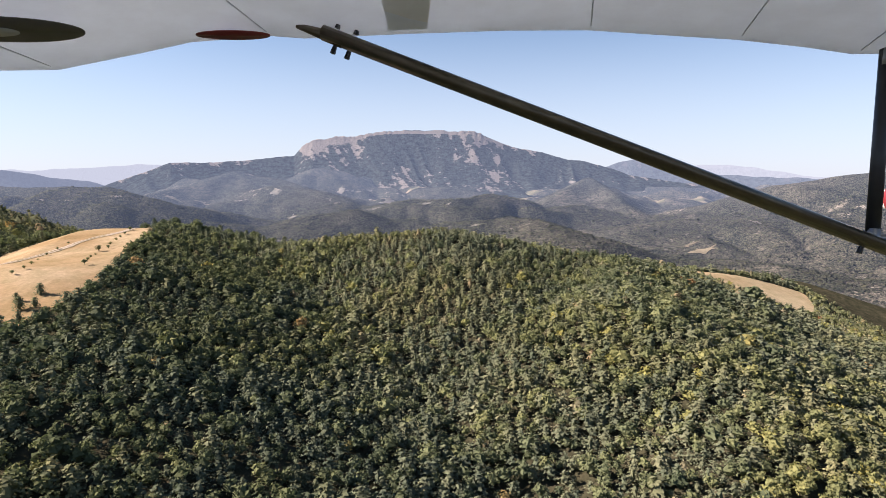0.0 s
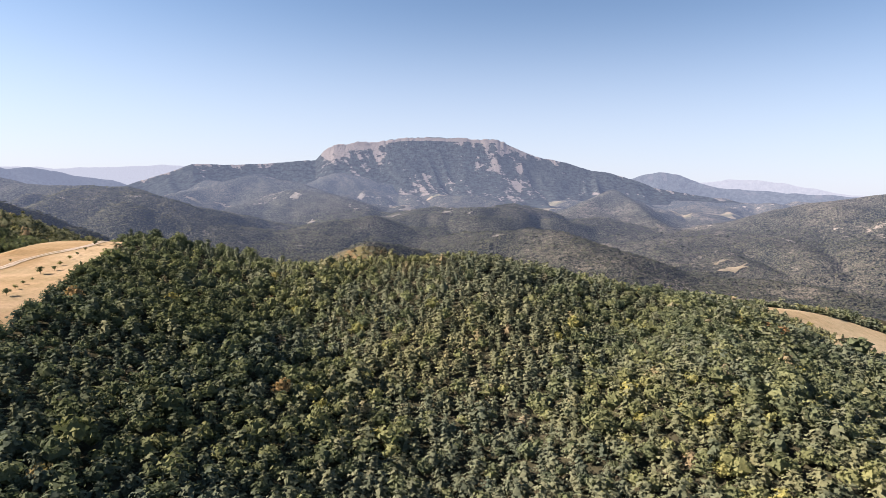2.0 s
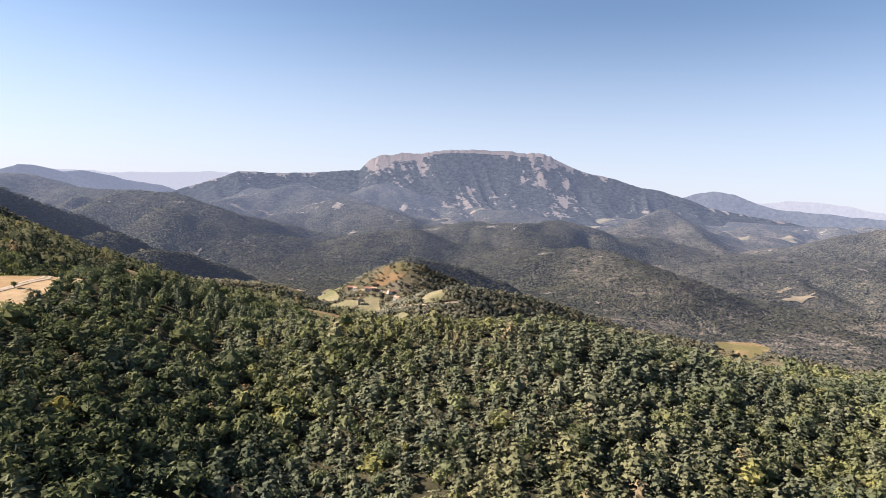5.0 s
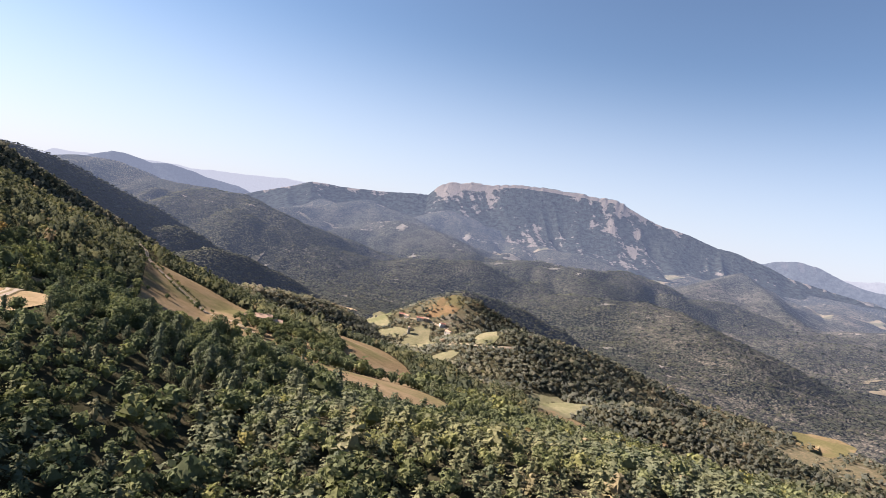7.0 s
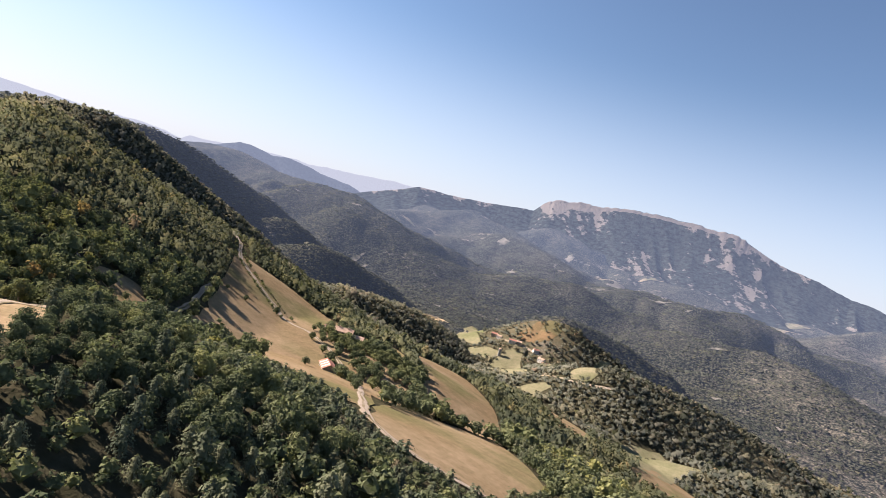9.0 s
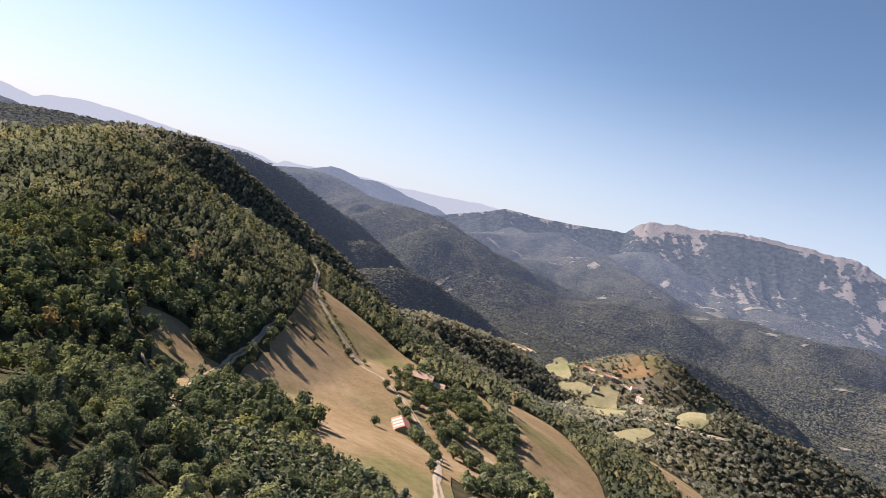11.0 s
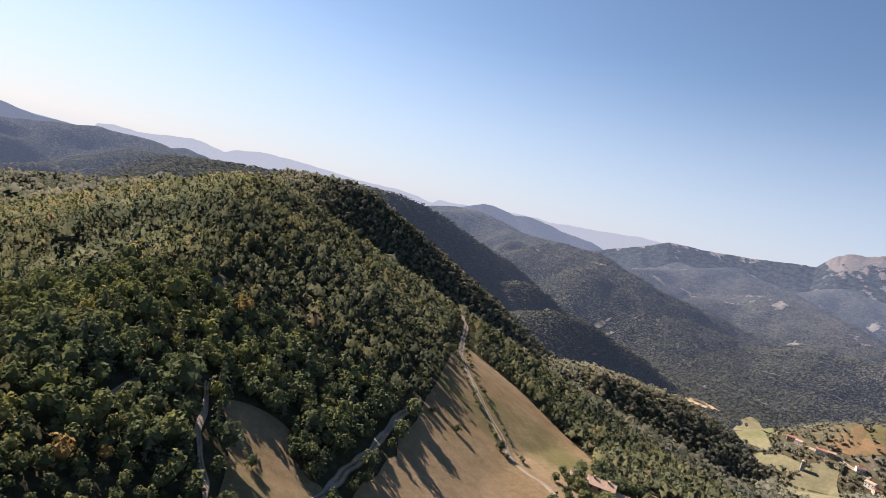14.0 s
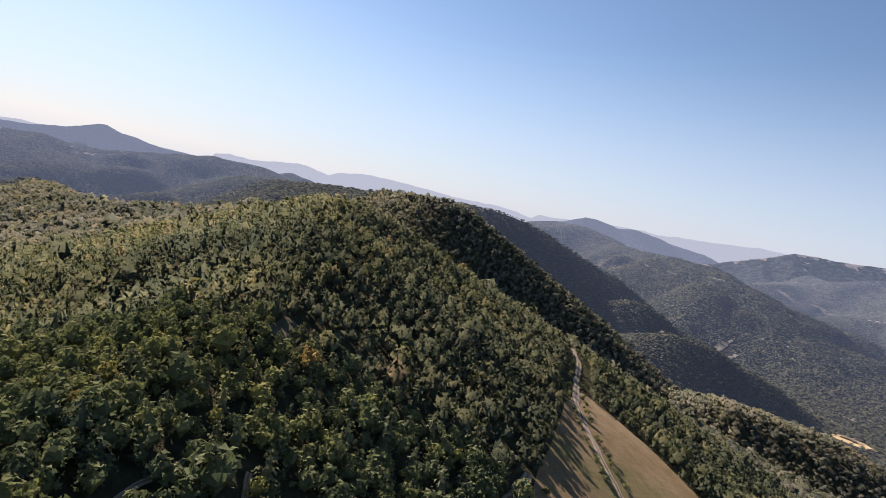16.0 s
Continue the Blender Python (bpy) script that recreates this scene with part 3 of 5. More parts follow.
def lane(name):
    width, _ = ROADS[name]
    line = LANES[name]
    way = np.gradient(line, axis=0)
    way /= np.linalg.norm(way, axis=1)[:, None]
    side = np.stack([-way[:, 1], way[:, 0]], -1)
    line = line + side * (0.7 * value_noise(line[:, 0], line[:, 1], 11, 32) + 0.5 * value_noise(line[:, 0], line[:, 1], 5, 33))[:, None]
    wob = 1 + 0.30 * value_noise(line[:, 0], line[:, 1], 8, 31)
    cols, ruts = [], []
    for s, up, rut in ((-0.62, 0.38, 0.05), (-0.42, 0.48, 0.55), (-0.25, 0.49, 0.6), (-0.1, 0.53, 0.3), (0.1, 0.53, 0.3), (0.25, 0.49, 0.6), (0.42, 0.48, 0.55), (0.62, 0.38, 0.05)):
        q = line + side * (width * s * wob)[:, None]
        cols.append(np.stack([q[:, 0], q[:, 1], height(q[:, 0], q[:, 1]) + up], -1))
        ruts.append(np.full(len(line), rut))
    p, n = np.stack(cols, 1), len(cols)
    i, j = np.meshgrid(np.arange(n - 1), np.arange(len(line) - 1))
    quads = np.stack([j * n + i, j * n + i + 1, (j + 1) * n + i + 1, (j + 1) * n + i], -1).reshape(-1, 4)
    me = mesh_of(name, p, quads, track, rut=np.stack(ruts, 1).ravel())
    me.polygons.foreach_set("use_smooth", np.ones(len(quads), bool))
    return tagged(new(name, me), "pale chalky dirt track with worn ruts on the slope", "track", kind="structure")


for lane_name in ROADS:
    lane(lane_name)

# ---------------------------------------------------------------- trees
ICO = [(0, 0, -1), (0.72, -0.53, -0.45), (-0.28, -0.85, -0.45), (-0.89, 0, -0.45), (-0.28, 0.85, -0.45), (0.72, 0.53, -0.45),
       (0.28, -0.85, 0.45), (-0.72, -0.53, 0.45), (-0.72, 0.53, 0.45), (0.28, 0.85, 0.45), (0.89, 0, 0.45), (0, 0, 1)]
ICO_FACES = [(0, 1, 2), (1, 0, 5), (0, 2, 3), (0, 3, 4), (0, 4, 5), (1, 5, 10), (2, 1, 6), (3, 2, 7), (4, 3, 8), (5, 4, 9),
             (1, 10, 6), (2, 6, 7), (3, 7, 8), (4, 8, 9), (5, 9, 10), (6, 10, 11), (7, 6, 11), (8, 7, 11), (9, 8, 11), (10, 9, 11)]


def sprays(rng, centres, outward, size):
    """Small three-cornered leaf sprays at the places given, turned mostly outward."""
    n = len(centres)
    normal = outward + rng.normal(0, 0.28, (n, 3))
    normal /= np.linalg.norm(normal, axis=1)[:, None]
    u = np.cross(normal, rng.normal(0, 1, (n, 3)))
    u /= np.linalg.norm(u, axis=1)[:, None]
    v = np.cross(normal, u)
    s = (size * rng.uniform(0.6, 1.35, n))[:, None]
    corners = np.stack([centres + u * s, centres + (-0.5 * u + 0.87 * v) * s, centres + (-0.5 * u - 0.87 * v) * s * rng.uniform(0.6, 1.2, n)[:, None]], 1)
    return corners.reshape(-1, 3), np.arange(3 * n).reshape(-1, 3)


def joined(pieces):
    verts, faces, at = [], [], 0
    for v, f in pieces:
        verts.append(np.asarray(v, float))
        faces.append(np.asarray(f) + at)
        at += len(v)
    return np.concatenate(verts), np.concatenate(faces)


OCTA = [(1, 0, 0), (0, 1, 0), (-1, 0, 0), (0, -1, 0), (0, 0, 1), (0, 0, -1)]
OCTA_FACES = [(0, 1, 4), (1, 2, 4), (2, 3, 4), (3, 0, 4), (1, 0, 5), (2, 1, 5), (3, 2, 5), (0, 3, 5)]


def core(rng, centre, radii, fine=False):
    """The dark inside of a crown."""
    v, f = (ICO, ICO_FACES) if fine else (OCTA, OCTA_FACES)
    return np.array(v) * (1 + rng.uniform(-0.2, 0.2, (len(v), 1))) * np.array(radii) + np.array(centre), np.array(f)


def broadleaf(seed, leaves, size, lobes=5, fine=False):
    """A round crown of one unit's height, from boughs in lobes; the ground lies at 0."""
    rng = np.random.default_rng(seed)
    pieces = [core(rng, (0, 0, 0.50), (0.25, 0.25, 0.33), fine)]
    each = max(leaves // lobes, 1)
    for k in range(lobes):
        a = 2.4 * k + rng.uniform(-0.4, 0.4)
        out = 0.25 * math.sqrt(1 - k / lobes)
        c = np.array((out * math.cos(a), out * math.sin(a), 0.40 + 0.40 * (k + rng.uniform(0, 0.6)) / lobes))
        r = rng.uniform(0.13, 0.22) if lobes > 6 else rng.uniform(0.17, 0.25)
        d = rng.normal(0, 1, (each, 3))
        d[:, 2] += 0.45
        d /= np.linalg.norm(d, axis=1)[:, None]
        pieces.append(sprays(rng, c + d * r * rng.uniform(0.7, 1.1, (each, 1)) * (1, 1, 0.9), d, size))
    return joined(pieces)


def conifer(seed, leaves, size):
    """A crown of one unit's height: layered boughs of needles round a dark inside, blunt at the top."""
    rng = np.random.default_rng(seed)
    v, f = core(rng, (0, 0, 0.44), (0.15, 0.15, 0.38))
    each = 5 if leaves > 60 else 3
    boughs = leaves // each
    z = 0.16 + 0.80 * (np.arange(boughs) + rng.uniform(0, 0.8, boughs)) / boughs
    reach = (0.37 * (1 - z ** 2.4) ** 0.8 + 0.035) * rng.uniform(0.70, 1.20, boughs)
    a = 2.4 * np.arange(boughs) + rng.uniform(-0.5, 0.5, boughs)
    s = (np.arange(each) + 0.9) / each
    r = (reach[:, None] * s).ravel()
    a = (a[:, None] + rng.normal(0, 0.30, (boughs, each))).ravel()
    up = (z[:, None] - 0.05 * s * (1 - z[:, None]) + rng.normal(0, 0.012, (boughs, each))).ravel()
    c = np.stack([r * np.cos(a), r * np.sin(a), up], -1)
    d = np.stack([0.8 * np.cos(a), 0.8 * np.sin(a), np.full(len(a), 0.9)], -1)
    return joined([(v, f), sprays(rng, c, d, size)])


def tuft(seed, leaves=9):
    """A far tree top: a few leafy faces on a low dome."""
    rng = np.random.default_rng(seed)
    d = rng.normal(0, 1, (leaves, 3))
    d[:, 2] = np.abs(d[:, 2]) + 0.25
    d /= np.linalg.norm(d, axis=1)[:, None]
    c = d * np.array((0.34, 0.34, 0.55)) + np.array((0, 0, 0.28))
    return sprays(rng, c, d, 0.36)


def grown(name, kinds, x, y, tall, wide, tint, mat, label, sink=0.15, canopy=0.0):
    """All trees of one wood in one mesh; canopy: crowns too small to show their leaves take the light as rounded tops on the slope."""
    rng = np.random.default_rng(len(x))
    z = height(x, y) - sink * tall * 0.3
    pick = rng.integers(0, len(kinds), len(x))
    turn = rng.uniform(0, 6.283, len(x))
    lie = np.stack([-(height(x + 9, y) - height(x - 9, y)) / 18, -(height(x, y + 9) - height(x, y - 9)) / 18, np.ones(len(x))], -1)
    lie /= np.linalg.norm(lie, axis=1)[:, None]
    verts, faces, tints, round_off, at = [], [], [], [], 0
    for k, (v, f) in enumerate(kinds):
        w = np.where(pick == k)[0]
        c, s = np.cos(turn[w])[:, None], np.sin(turn[w])[:, None]
        px = (v[None, :, 0] * c - v[None, :, 1] * s) * wide[w, None] + x[w, None]
        py = (v[None, :, 0] * s + v[None, :, 1] * c) * wide[w, None] + y[w, None]
        pz = v[None, :, 2] * tall[w, None] + z[w, None]
        verts.append(np.stack([px, py, pz], -1).reshape(-1, 3))
        faces.append((f[None] + (np.arange(len(w)) * len(v))[:, None, None]).reshape(-1, 3) + at)
        tints.append(np.repeat(tint[w], len(v)))
        if canopy:
            ball = verts[-1].reshape(len(w), -1, 3) - np.stack([x[w], y[w], z[w] + 0.35 * tall[w]], -1)[:, None]
            ball /= np.linalg.norm(ball, axis=2)[..., None] + 1e-6
            round_off.append((canopy * ball + lie[w][:, None]).reshape(-1, 3))
        at += len(w) * len(v)
    me = mesh_of(name, np.concatenate(verts), np.concatenate(faces), mat, tint=np.concatenate(tints))
    if canopy:
        way = np.concatenate(round_off)
        way /= np.linalg.norm(way, axis=1)[:, None]
        me.polygons.foreach_set("use_smooth", np.ones(len(me.polygons), bool))
        me.attributes.new("custom_normal", "FLOAT_VECTOR", "POINT").data.foreach_set("vector", way.astype(np.float32).ravel())
    return tagged(new(name, me), label, "trees", kind="stuff")


def scatter(seed, low, high, step, from_deg, to_deg):
    """Places in a ring round the flight, one to a square of that step, shaken."""
    rng = np.random.default_rng(seed)
    g = np.arange(-high, high, step)
    x, y = [q.ravel() + rng.uniform(-0.46, 0.46, q.size) * step for q in np.meshgrid(g, g)]
    r, a = np.hypot(x, y), np.degrees(np.arctan2(-x, y))
    keep = (r >= low) & (r < high) & (a > from_deg) & (a < to_deg)
    return x[keep] - 60, y[keep] + 250


def tints(rng, x, y, seed):
    t = 0.45 + 0.22 * value_noise(x, y, 60, seed) + 0.12 * value_noise(x, y, 18, seed + 1) + rng.normal(0, 0.20, len(x))
    rare = rng.uniform(0, 1, len(x)) < 0.012
    # darker tints paint the shade of the near spur's east flank
    t = t - 0.30 * np.clip((-27 - 0.3 * (y - 190) - x) / 22, 0, 1) * np.clip((262 - y) / 30, 0, 1)
    t = t + 0.14 * np.clip((-300 - x) / 150, 0, 1)
    return np.where(rare, rng.uniform(0.93, 1.0, len(x)), np.clip(t, 0, 0.93))


def pine_share(x, y):
    """Pines on the near slope, broadleaved trees towards the valley side."""
    return np.clip(0.62 + 0.35 * value_noise(x, y, 80, 41) - 0.45 * np.clip((-120 - x) / 120, 0, 1) * np.clip((y - 280) / 60, 0, 1), 0.08, 0.9)


def nearest(x, y, cx, cy, count):
    d = np.hypot(x - cx, y - cy)
    order = np.argsort(d)
    chosen = np.zeros(len(x), bool)
    chosen[order[:count]] = True
    return chosen


SINGLE = []     # trees that become things of their own


def young_wood(x, y):
    """The part of the near hill under young trees."""
    old = (x < -84 + 7 * value_noise(x, y, 16, 44)) & (y > 262 + 7 * value_noise(x, y, 19, 45)) & ((y < 350) | (x < -172))
    return (((y < 335 + 0.25 * (x + 140)) & (x > -290)) | ((y < 432) & (x > -172))) & ~old


def woods():
    rng = np.random.default_rng(5)
    # young close wood on the near hill
    x, y = scatter(1, 0, 345, 2.95, -180, 180)
    young = young_wood(x, y) & (y > 70)
    keep = young & ~open_ground(x, y)
    x, y = x[keep], y[keep]
    pine = rng.uniform(0, 1, len(x)) < pine_share(x, y)
    size = rng.lognormal(0, 0.21, len(x)) * (1 + 0.18 * value_noise(x, y, 30, 51)) * np.where((y > 350) & (x < 60), 0.74, 1.0) * np.where((x > 130) & (y > 290) & (y < 385), 0.6, 1.0)
    tint = tints(rng, x, y, 61)
    in_sight = (np.abs(x) < 0.72 * y + 38) | (y > 275)
    close = (x > -102 - 0.13 * (y - 100)) & (x < 108 - 0.17 * (y - 90)) & ((y < 345) | (x < 20))
    for is_pine in (True, False):
        for detail, there in ((2, in_sight & close), (1, in_sight & ~close), (0, ~in_sight)):
            w = (pine == is_pine) & there
            q, r, u, v = x[w], y[w], size[w], tint[w]
            if is_pine:
                grown("pine_wood", [conifer(100 + k, (12, 45, 100)[detail], (0.20, 0.098, 0.069)[detail]) for k in range(9)], q, r, u * 4.0, u * 5.7, v, pine_needles, "dense wood of young grey-green pines on the hillside")
            else:
                grown("oak_wood", [broadleaf(200 + k, (12, 42, 104)[detail], (0.20, 0.113, 0.071)[detail], (4, 6, 8)[detail]) for k in range(9)], q, r, u * 4.2, u * 5.3, v, oak_leaves, "dense wood of young green and olive oaks on the hillside")
    # the same wood where it goes on behind the start
    x, y = scatter(12, 0, 420, 5.2, -180, 180)
    keep = (y <= 70) & (y > -110) & ~open_ground(x, y)
    x, y = x[keep], y[keep]
    s = rng.lognormal(0, 0.2, len(x))
    grown("rear_wood", [broadleaf(260 + k, 8, 0.26, 4) for k in range(5)], x, y, s * 5.4, s * 8.4, tints(rng, x, y, 67), oak_leaves, "dense oak wood that goes on behind the hill")
    # taller wood of the long hill
    x, y = scatter(8, 0, 345, 4.1, -180, 180)
    keep = ~young_wood(x, y) & (y > 70) & ~open_ground(x, y)
    x, y = x[keep], y[keep]
    pine = rng.uniform(0, 1, len(x)) < 0.25 + 0.25 * value_noise(x, y, 50, 43)
    size = rng.lognormal(0, 0.26, len(x)) * (1 + 0.18 * value_noise(x, y, 40, 52))
    low = np.where(((x > -205) & (y < 348)) | ((x > -240) & (y < 442)), 0.74, 1.0)
    tint = tints(rng, x, y, 63)
    for is_pine in (True, False):
        w = pine == is_pine
        px, py, s, t = x[w], y[w], size[w], tint[w]
        tall, wide = s * low[w] * (7.0 if is_pine else 6.6), s * (0.1 + 0.9 * low[w]) * (5.8 if is_pine else 7.2)
        single = nearest(px, py, -150, 340, 150 if is_pine else 215)
        for q in zip(px[single], py[single], tall[single], wide[single], t[single]):
            SINGLE.append((is_pine, *q))
        px, py, tall, wide, t = [q[~single] for q in (px, py, tall, wide, t)]
        if is_pine:
            grown("tall_pine_wood", [conifer(120 + k, 80, 0.08) for k in range(5)], px, py, tall, wide, t, pine_needles, "dark pines scattered through the oak wood")
        else:
            grown("tall_oak_wood", [broadleaf(220 + k, 90, 0.079, 9) for k in range(9)], px, py, tall, wide, t, oak_leaves, "old oak wood with round green crowns on the hill")
    for name, seed, low, high, step, kinds, tall, wide, mat in (
            ("middle_wood", 2, 345, 620, 5.2, [broadleaf(300 + k, 27, 0.132, 6) for k in range(6)] + [conifer(320 + k, 27, 0.134) for k in range(3)], 7.4, 6.8, hill_leaves),
            ("valley_wood", 3, 620, 1150, 7.4, [broadleaf(340 + k, 9, 0.23, 3) for k in range(8)], 7.6, 8.6, hazed_leaves),
            ("hazed_near_wood", 5, 1150, 1600, 8.0, [tuft(370 + k, 7) for k in range(8)], 3.8, 8.2, far_slope_leaves),
            ("hazed_far_wood", 6, 1600, 2650, 12.0, [tuft(390 + k, 5) for k in range(8)], 4.2, 9.8, far_slope_leaves)):
        px, py = scatter(seed, low, high, step, -48, 110)
        rng = np.random.default_rng(seed)
        keep = ~open_ground(px, py) & (rng.uniform(0, 1, len(px)) > bare(px, py) * 0.95)
        px, py = px[keep], py[keep]
        s = rng.lognormal(0, 0.25, len(px))
        grown(name, kinds, px, py, tall * s, wide * s, tints(rng, px, py, 70 + seed), mat, "far wooded slope of small grey-green trees", canopy=0.5 if low < 1000 else 0.3)


woods()


def tree_mesh_trunk(seed, tall, limbs):
    """A tapered trunk with limbs, one unit high."""
    rng = np.random.default_rng(seed)
    pieces = []

    def tube(a, b, ra, rb, n=6):
        a, b = np.array(a, float), np.array(b, float)
        w = (b - a) / np.linalg.norm(b - a)
        u = np.cross(w, (0.3, 1, 0.2))
        u /= np.linalg.norm(u)
        v = np.cross(w, u)
        ang = np.arange(n) / n * 6.283
        ring = np.cos(ang)[:, None] * u + np.sin(ang)[:, None] * v
        verts = np.concatenate([a + ring * ra, b + ring * rb])
        faces = []
        for i in range(n):
            k = (i + 1) % n
            faces += [(i, k, n + k), (i, n + k, n + i)]
        pieces.append((verts, np.array(faces)))

    tube((0, 0, -0.06), (0.01, 0, 0.35), 0.030, 0.022)
    tube((0.01, 0, 0.35), (0, 0.01, tall), 0.022, 0.006)
    for k in range(limbs):
        a, h = 2.4 * k + rng.uniform(-0.4, 0.4), 0.28 + 0.45 * k / limbs
        reach = 0.20 * (1 - 0.4 * k / limbs)
        tube((0, 0, h), (reach * math.cos(a), reach * math.sin(a), h + 0.14), 0.012, 0.004, 4)
    return joined(pieces)


def single_trees():
    rng = np.random.default_rng(9)
    crowns, trunks = {}, {}
    for is_pine in (True, False):
        for k in range(5):
            shape = conifer(500 + k, 480, 0.043) if is_pine else broadleaf(520 + k, 660, 0.039, 11, True)
            for band in range(5):
                crowns[is_pine, k, band] = mesh_of("crown", *shape, pine_needles if is_pine else oak_leaves, tint=np.full(len(shape[0]), 0.15 + 0.17 * band))
        trunks[is_pine] = mesh_of("trunk", *tree_mesh_trunk(3, 0.9 if is_pine else 0.75, 7), wood)
    for is_pine, x, y, tall, wide, tint in SINGLE:
        base = new("pine_tree" if is_pine else "oak_tree")
        base.matrix_world = Matrix.LocRotScale((x, y, float(height(x, y))), Euler((0, 0, rng.uniform(0, 6.28))), (wide, wide, tall))
        k, band = int(rng.integers(0, 5)), int(min(4, max(0, (tint - 0.1) / 0.17)))
        part("trunk", trunks[is_pine], base)
        part("crown", crowns[is_pine, k, band], base)
        tagged(base, "dark grey-green pine on the wooded slope" if is_pine else "round-crowned green oak on the wooded slope", "tree", "pines of the slope" if is_pine else "oaks of the slope")


single_trees()


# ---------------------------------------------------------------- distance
def distance_material(name, stone, woods_colour, haze_colour, share):
    """Far backdrop: rock and woods, the haze before them painted in as emission."""
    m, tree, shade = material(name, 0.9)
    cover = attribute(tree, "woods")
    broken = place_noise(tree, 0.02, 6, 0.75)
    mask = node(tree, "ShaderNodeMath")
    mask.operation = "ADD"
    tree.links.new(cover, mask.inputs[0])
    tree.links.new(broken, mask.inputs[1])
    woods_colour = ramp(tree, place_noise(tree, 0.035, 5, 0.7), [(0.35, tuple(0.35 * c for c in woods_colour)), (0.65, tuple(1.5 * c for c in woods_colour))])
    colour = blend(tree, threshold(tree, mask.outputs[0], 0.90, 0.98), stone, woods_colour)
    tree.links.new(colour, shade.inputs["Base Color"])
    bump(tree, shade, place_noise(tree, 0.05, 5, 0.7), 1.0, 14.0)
    shade.inputs["Emission Color"].default_value = (*haze_colour, 1)
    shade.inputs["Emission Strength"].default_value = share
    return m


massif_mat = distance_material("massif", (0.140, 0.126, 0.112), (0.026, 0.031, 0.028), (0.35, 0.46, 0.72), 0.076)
# ranges: near-black base colours, their blue and pale tones are painted haze
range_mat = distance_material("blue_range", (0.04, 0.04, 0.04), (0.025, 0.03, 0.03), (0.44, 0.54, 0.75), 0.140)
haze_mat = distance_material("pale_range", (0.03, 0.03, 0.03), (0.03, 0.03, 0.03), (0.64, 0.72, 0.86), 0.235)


def far_relief(name, mat, skyline, radius, depth, fall, cliff, label, gullies, foot=-330, step=0.30, steps=28, pale=((-180, 0), (180, 0)), patches=(), rugged=0):
    """A mountain side that rises to a skyline, given as degrees to the left and degrees up."""
    turn = np.linspace(skyline[0][0], skyline[-1][0], int(abs(skyline[0][0] - skyline[-1][0]) / step))
    at, up = np.array(sorted(skyline)).T
    el = np.interp(turn, at, up)
    seen = np.clip(turn / 55, 0, 1)        # what lies far to the left is seen late in the flight
    x0, y0 = -15 - 105 * seen, 90 + 230 * seen
    top = radius * np.tan(np.radians(el))
    side = np.radians(turn) * radius
    top = top + rugged * (value_noise(side, turn * 0, 270, 81) + 0.5 * value_noise(side, turn * 0, 110, 82))
    flat = turn * 0
    teeth = 7 * value_noise(side, flat, 60, 71) + 5 * value_noise(side, flat, 21, 72)
    back = np.concatenate([np.linspace(-60, 0, 4), np.array([5, 11, 18, 27, 38]), np.geomspace(50, depth, steps)])
    rim = np.interp(turn, *zip(*sorted(cliff))) if cliff else flat
    rows, cover = [], []
    for u in back:
        r, deep = radius - u, np.full(len(turn), u)
        across = side + 0.35 * u + 60 * value_noise(side, deep, 500, 76)
        gully = 1 - np.abs(value_noise(across, deep * 0.14, 260, 73)) - 0.6 * np.abs(value_noise(across, deep * 0.3, 95, 77))
        spur = value_noise(side - 0.5 * u, deep * 0.5, 620, 78)
        wall = rim * np.clip((u - 4) / 14.0, 0, 1)
        drop = (top - foot) * (1 - np.exp(-max(u - 10, 0) / fall)) if u > 0 else flat + 0.15 * -u
        z = top + teeth * (0.4 + 0.6 * (rim > 5)) * math.exp(-max(u, 0) / 45) - wall - drop + (gullies * (gully - 0.7) + gullies * 0.9 * spur) * np.clip(u / 260, 0, 1)
        a = np.radians(turn)
        rows.append(np.stack([x0 - np.sin(a) * r, y0 + np.cos(a) * r, EYE + z], -1))
        lift = np.degrees(np.arctan2(z, r))
        open_land = sum(np.exp(-((turn - p) / w) ** 2 - ((lift - q) / h) ** 2) for p, q, w, h in patches) + flat
        streak = value_noise(across, deep * 0.2, 46, 79) + 0.6 * value_noise(across, deep * 0.3, 18, 80)
        cover.append(np.clip((u - 12) / 60, 0, 1) * 0.16 + 0.52 - 0.10 * (rim > 4) - 0.5 * (wall > 5) * (u < 24) + 0.15 * streak + 0.13 * value_noise(side, deep, 210, 75) - np.interp(turn, *zip(*sorted(pale))) * math.exp(-max(u, 0) / 150) * 0.45 - 0.24 * np.minimum(open_land, 1))
    n, m = len(turn), len(back)
    i, j = np.meshgrid(np.arange(n - 1), np.arange(m - 1))
    quads = np.stack([j * n + i, (j + 1) * n + i, (j + 1) * n + i + 1, j * n + i + 1], -1).reshape(-1, 4)
    me = mesh_of(name, np.stack(rows), quads, mat, woods=np.stack(cover).ravel())
    me.polygons.foreach_set("use_smooth", np.ones(len(quads), bool))
    return tagged(new(name, me), label, "mountain", kind="structure")


